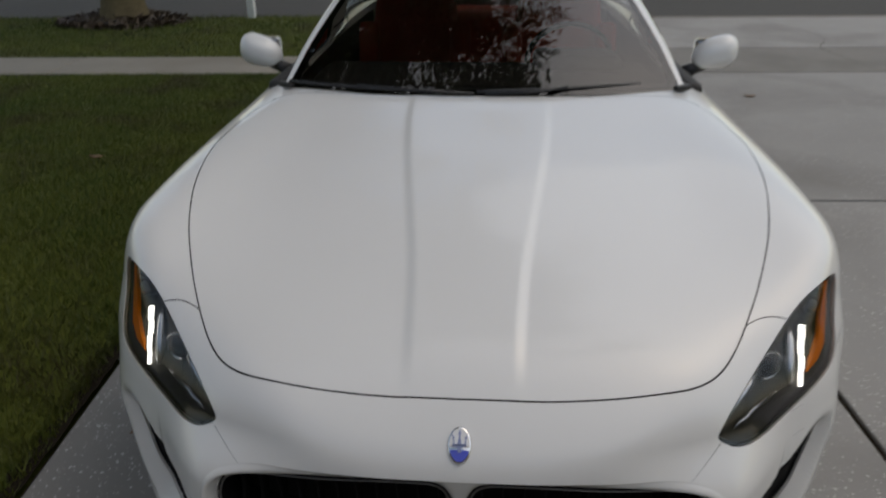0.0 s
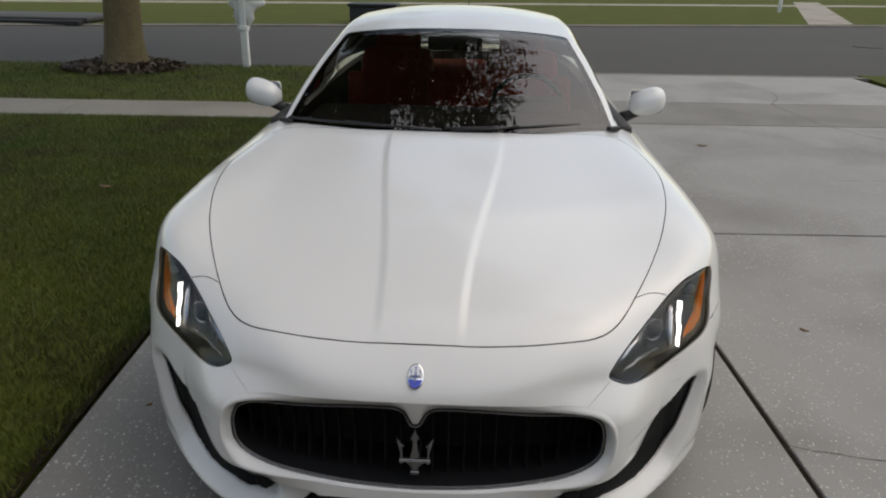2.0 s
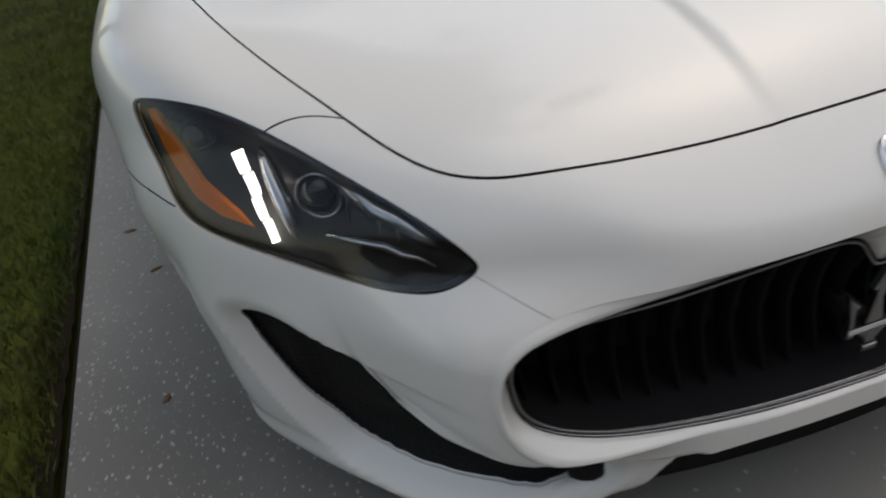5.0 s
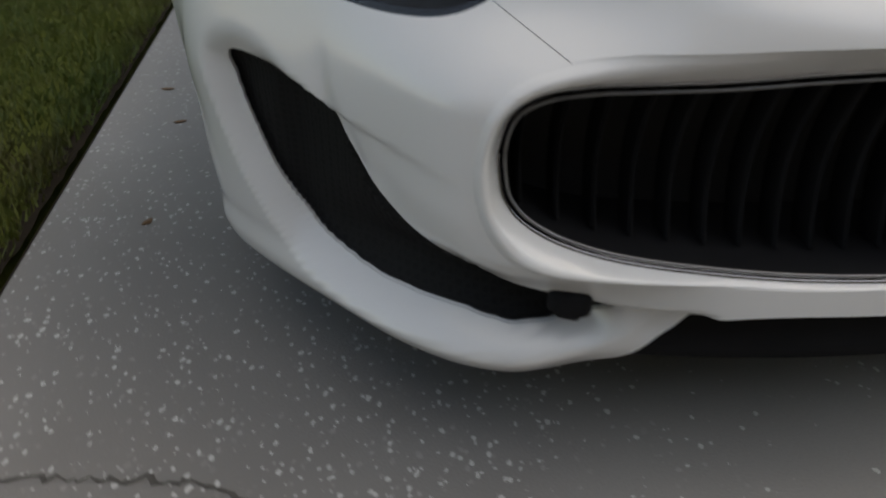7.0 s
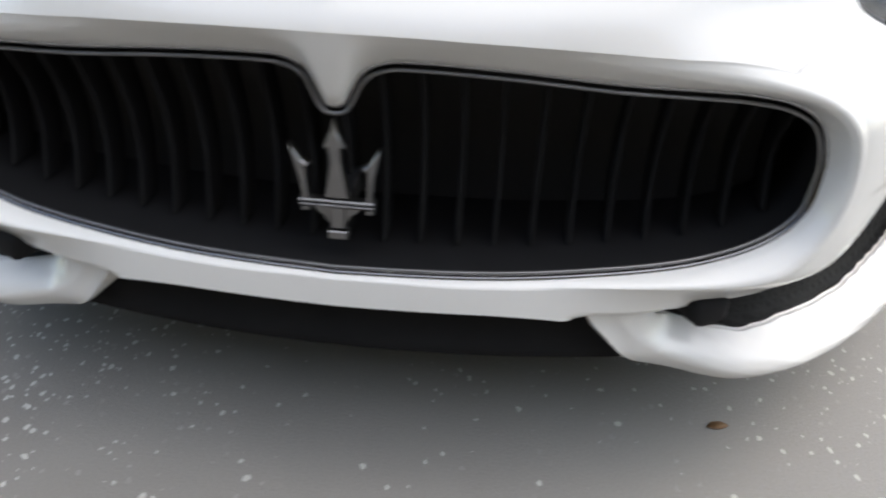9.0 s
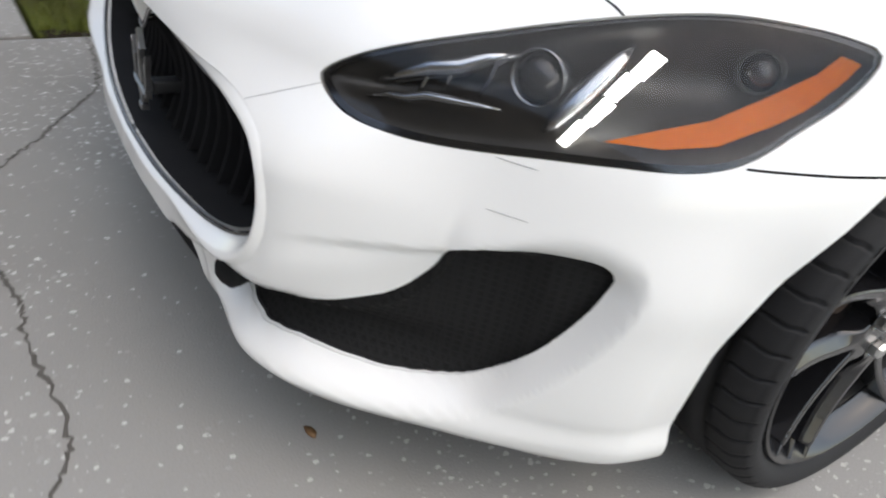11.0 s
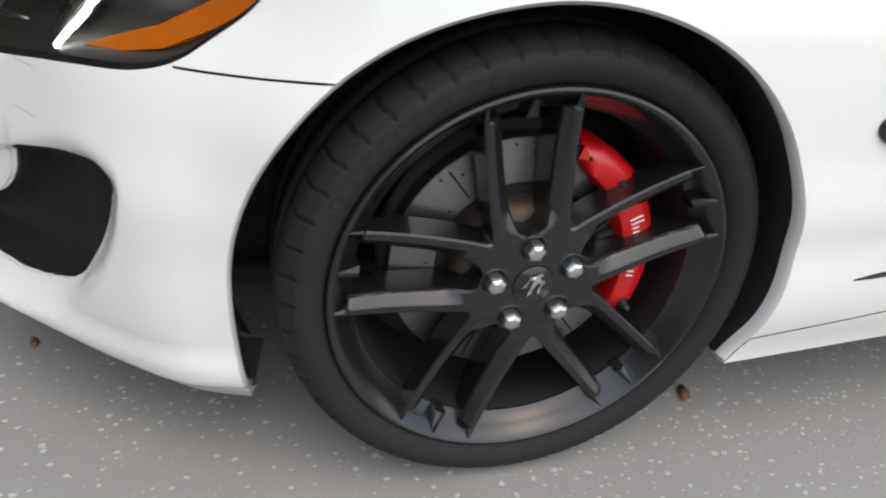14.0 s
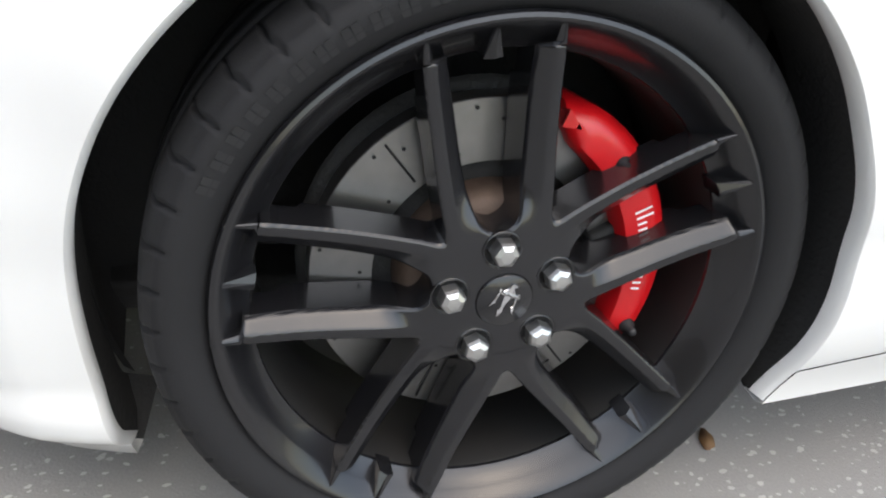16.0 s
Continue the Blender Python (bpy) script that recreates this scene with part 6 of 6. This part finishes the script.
# mailbox posts
def mailbox(x0, y0, s=1.0):
    mb = thing("mailbox_post", "white wooden mailbox post with carved bracket on the roadside lawn", "mailbox", (x0, y0, 0))
    part("post", bevelled_box((x0 - .05, y0 - .05, -.05), (x0 + .05, y0 + .05, 1.25), .008), WHITE_WOOD, mb)
    part("collar", bevelled_box((x0 - .07, y0 - .07, .52), (x0 + .07, y0 + .07, .60), .012), WHITE_WOOD, mb)
    part("bracket", prism([(0, 0), (.05, .02), (.12, .12), (.10, .20), (.18, .28), (.30, .32), (.30, .38), (0, .38)], .05, None, Matrix(((1, 0, 0, x0 + .05), (0, 0, 1, y0 - .025), (0, 1, 0, .58), (0, 0, 0, 1))), .006), WHITE_WOOD, mb)
    part("bracket", prism([(0, 0), (-.05, .02), (-.09, .14), (-.07, .22), (-.14, .30), (-.14, .36), (0, .36)], .05, None, Matrix(((1, 0, 0, x0 - .05), (0, 0, 1, y0 - .025), (0, 1, 0, .60), (0, 0, 0, 1))), .006), WHITE_WOOD, mb)
    bm = bevelled_box((x0 - .11, y0 - .28, 1.02), (x0 + .11, y0 + .28, 1.26), .06, 4)
    part("letter_box", bm, WHITE_WOOD, mb)


mailbox(-3.49, 10.12 - .25)
mailbox(11.0, 27.4)

# oak
def limb(pts, r0, r1, parent, name="limb"):
    c = chain(np.array(pts), 5)
    k0 = len(c)
    rad = [r0 + (r1 - r0) * (a / (k0 - 1)) ** .8 for a in range(k0)]
    return part(name, tube(c, rad, 10), BARK, parent)


def oak(x0, y0, r, height, spread, leaves, seed, label):
    rng = np.random.default_rng(seed)
    t = thing("oak_tree", label, "tree", (x0, y0, 0))
    c = [(x0, y0, -.1), (x0 + .02, y0, .15), (x0 + .05, y0, .6), (x0 + .12, y0, 1.5), (x0 + .15, y0 + .1, 3.2)]
    bm = bmesh.new()
    fine = chain(np.array(c), 6)
    rings = []
    for k0, p in enumerate(fine):
        zz = p[2]
        rr = r * (1 + .55 * math.exp(-max(zz, 0) / .18)) * (1 - .05 * zz)
        rings.append([bm.verts.new((p[0] + rr * (1 + .07 * math.sin(3 * a + 1) + .05 * math.sin(7 * a + zz)) * math.cos(a), p[1] + rr * (1 + .07 * math.sin(3 * a + 1)) * math.sin(a), zz)) for a in np.linspace(0, 2 * math.pi, 28, endpoint=False)])
    for a, b in zip(rings, rings[1:]):
        for n0 in range(28):
            bm.faces.new((a[n0], a[(n0 + 1) % 28], b[(n0 + 1) % 28], b[n0]))
    part("trunk", bm, BARK, t, "thick grey-brown oak trunk")
    tips = []
    fork = np.array([x0 + .15, y0 + .1, 3.1])
    for k0 in range(9):
        a = 2 * math.pi * k0 / 9 + rng.uniform(-.3, .3)
        out = spread * rng.uniform(.55, .95) * (1 - .10 * max(0, math.cos(a)) - .16 * math.sin(a))
        up = height * rng.uniform(.55, .92)
        if k0 % 3 == 1:
            out *= .35
        mid = fork + [out * .4 * math.cos(a), out * .4 * math.sin(a), (up - 3.1) * .55]
        end = np.array([x0 + out * math.cos(a), y0 + out * math.sin(a), up])
        limb([fork, mid, end], r * .36, .02, t)
        for n0 in range(5):
            s0 = rng.uniform(.3, 1)
            base = mid + (end - mid) * s0
            tip = base + rng.normal(0, 1, 3) * [1.5, 1.5, .9]
            limb([base, (base + tip) / 2 + rng.normal(0, .15, 3), tip], .05, .012, t, "twig")
            tips += [tip, base, (base + tip) / 2]
        tips.append(end)
    tips = np.array(tips)
    extra = tips[rng.integers(0, len(tips), 420)] + rng.normal(0, 1, (420, 3)) * [1.3, 1.3, .9]
    tips = np.vstack([tips, extra])
    # the full round of the crown, filled with clumps
    ball = rng.normal(0, 1, (210, 3))
    ball *= (rng.uniform(.15, 1, 210) ** .4 / np.linalg.norm(ball, axis=1))[:, None]
    tips = np.vstack([tips, ball * [5.2, 5.4, 2.5] + [x0 + 1.5, y0 - 3.2, 9.2]])
    pick = tips[rng.integers(0, len(tips), leaves)]
    ctr = pick + rng.normal(0, .29, (leaves, 3)) * [1, 1, .7]
    d1 = rng.normal(0, 1, (leaves, 3))
    d1 /= np.linalg.norm(d1, axis=1)[:, None]
    d2 = np.cross(d1, rng.normal(0, 1, (leaves, 3)))
    d2 /= np.linalg.norm(d2, axis=1)[:, None]
    ln, wd = rng.uniform(.06, .13, leaves)[:, None], rng.uniform(.025, .05, leaves)[:, None]
    V = np.stack([ctr - d1 * ln, ctr + d2 * wd, ctr + d1 * ln, ctr - d2 * wd], 1).reshape(-1, 3)
    me = bpy.data.meshes.new("crown")
    me.from_pydata(V.tolist(), [], np.arange(4 * leaves).reshape(-1, 4).tolist())
    me.materials.append(OAK_LEAF)
    cr = new("crown", me)
    cr.parent = t
    cr.matrix_parent_inverse = Matrix.Translation(-t.location)
    return t


oak(-5.12, 9.25, .25, 13.5, 7.6, 110000, 4, "large oak with thick trunk on the roadside lawn strip")
# plants round the trunk
rng = np.random.default_rng(8)
cnt = 1100
a = rng.uniform(0, 2 * math.pi, cnt)
rr = .26 + .52 * rng.uniform(0, 1, cnt) ** .8
px, py = -5.12 + rr * np.cos(a) * 1.15, 9.25 + rr * np.sin(a) * .8
h = rng.uniform(.01, .14, cnt) * (1.15 - .7 * (rr - .26) / .52)
d1 = rng.normal(0, 1, (cnt, 3)) * [.05, .05, .03]
d2 = rng.normal(0, 1, (cnt, 3)) * [.02, .02, .02]
ctr = np.c_[px, py, h]
V = np.stack([ctr - d1, ctr + d2, ctr + d1, ctr - d2], 1).reshape(-1, 3)
me = bpy.data.meshes.new("ground_cover")
me.from_pydata(V.tolist(), [], np.arange(4 * cnt).reshape(-1, 4).tolist())
me.materials.append(RED_LEAF)
tagged(new("ground_cover", me), "low dark reddish plants in a ring round the oak trunk", "plants", kind="stuff")
sheet("planting_bed", [(-5.12 + .75 * math.cos(t), 9.25 + .5 * math.sin(t), -.006) for t in np.linspace(0, 2 * math.pi, 28, endpoint=False)], SOIL, "dark soil bed round the oak trunk", "soil")

# house behind the camera
bm = bevelled_box((-9, -3.7, -.1), (9, -3.4, 2.9), .01)
tagged(part("wall_house", bm, STUCCO, None, "", smooth=False), "plain tan stucco house wall facing the driveway", "wall", kind="structure")
bm = prism([(-3.0, 2.75), (-3.0, 2.95), (-8.2, 5.2), (-8.2, 5.0)], 19, None, Matrix(((0, 0, 1, -9.5), (1, 0, 0, 0), (0, 1, 0, 0), (0, 0, 0, 1))))
tagged(part("roof_house", bm, ROOFING, None, "", smooth=False), "brown shingle roof slope of the house", "roof", kind="structure")
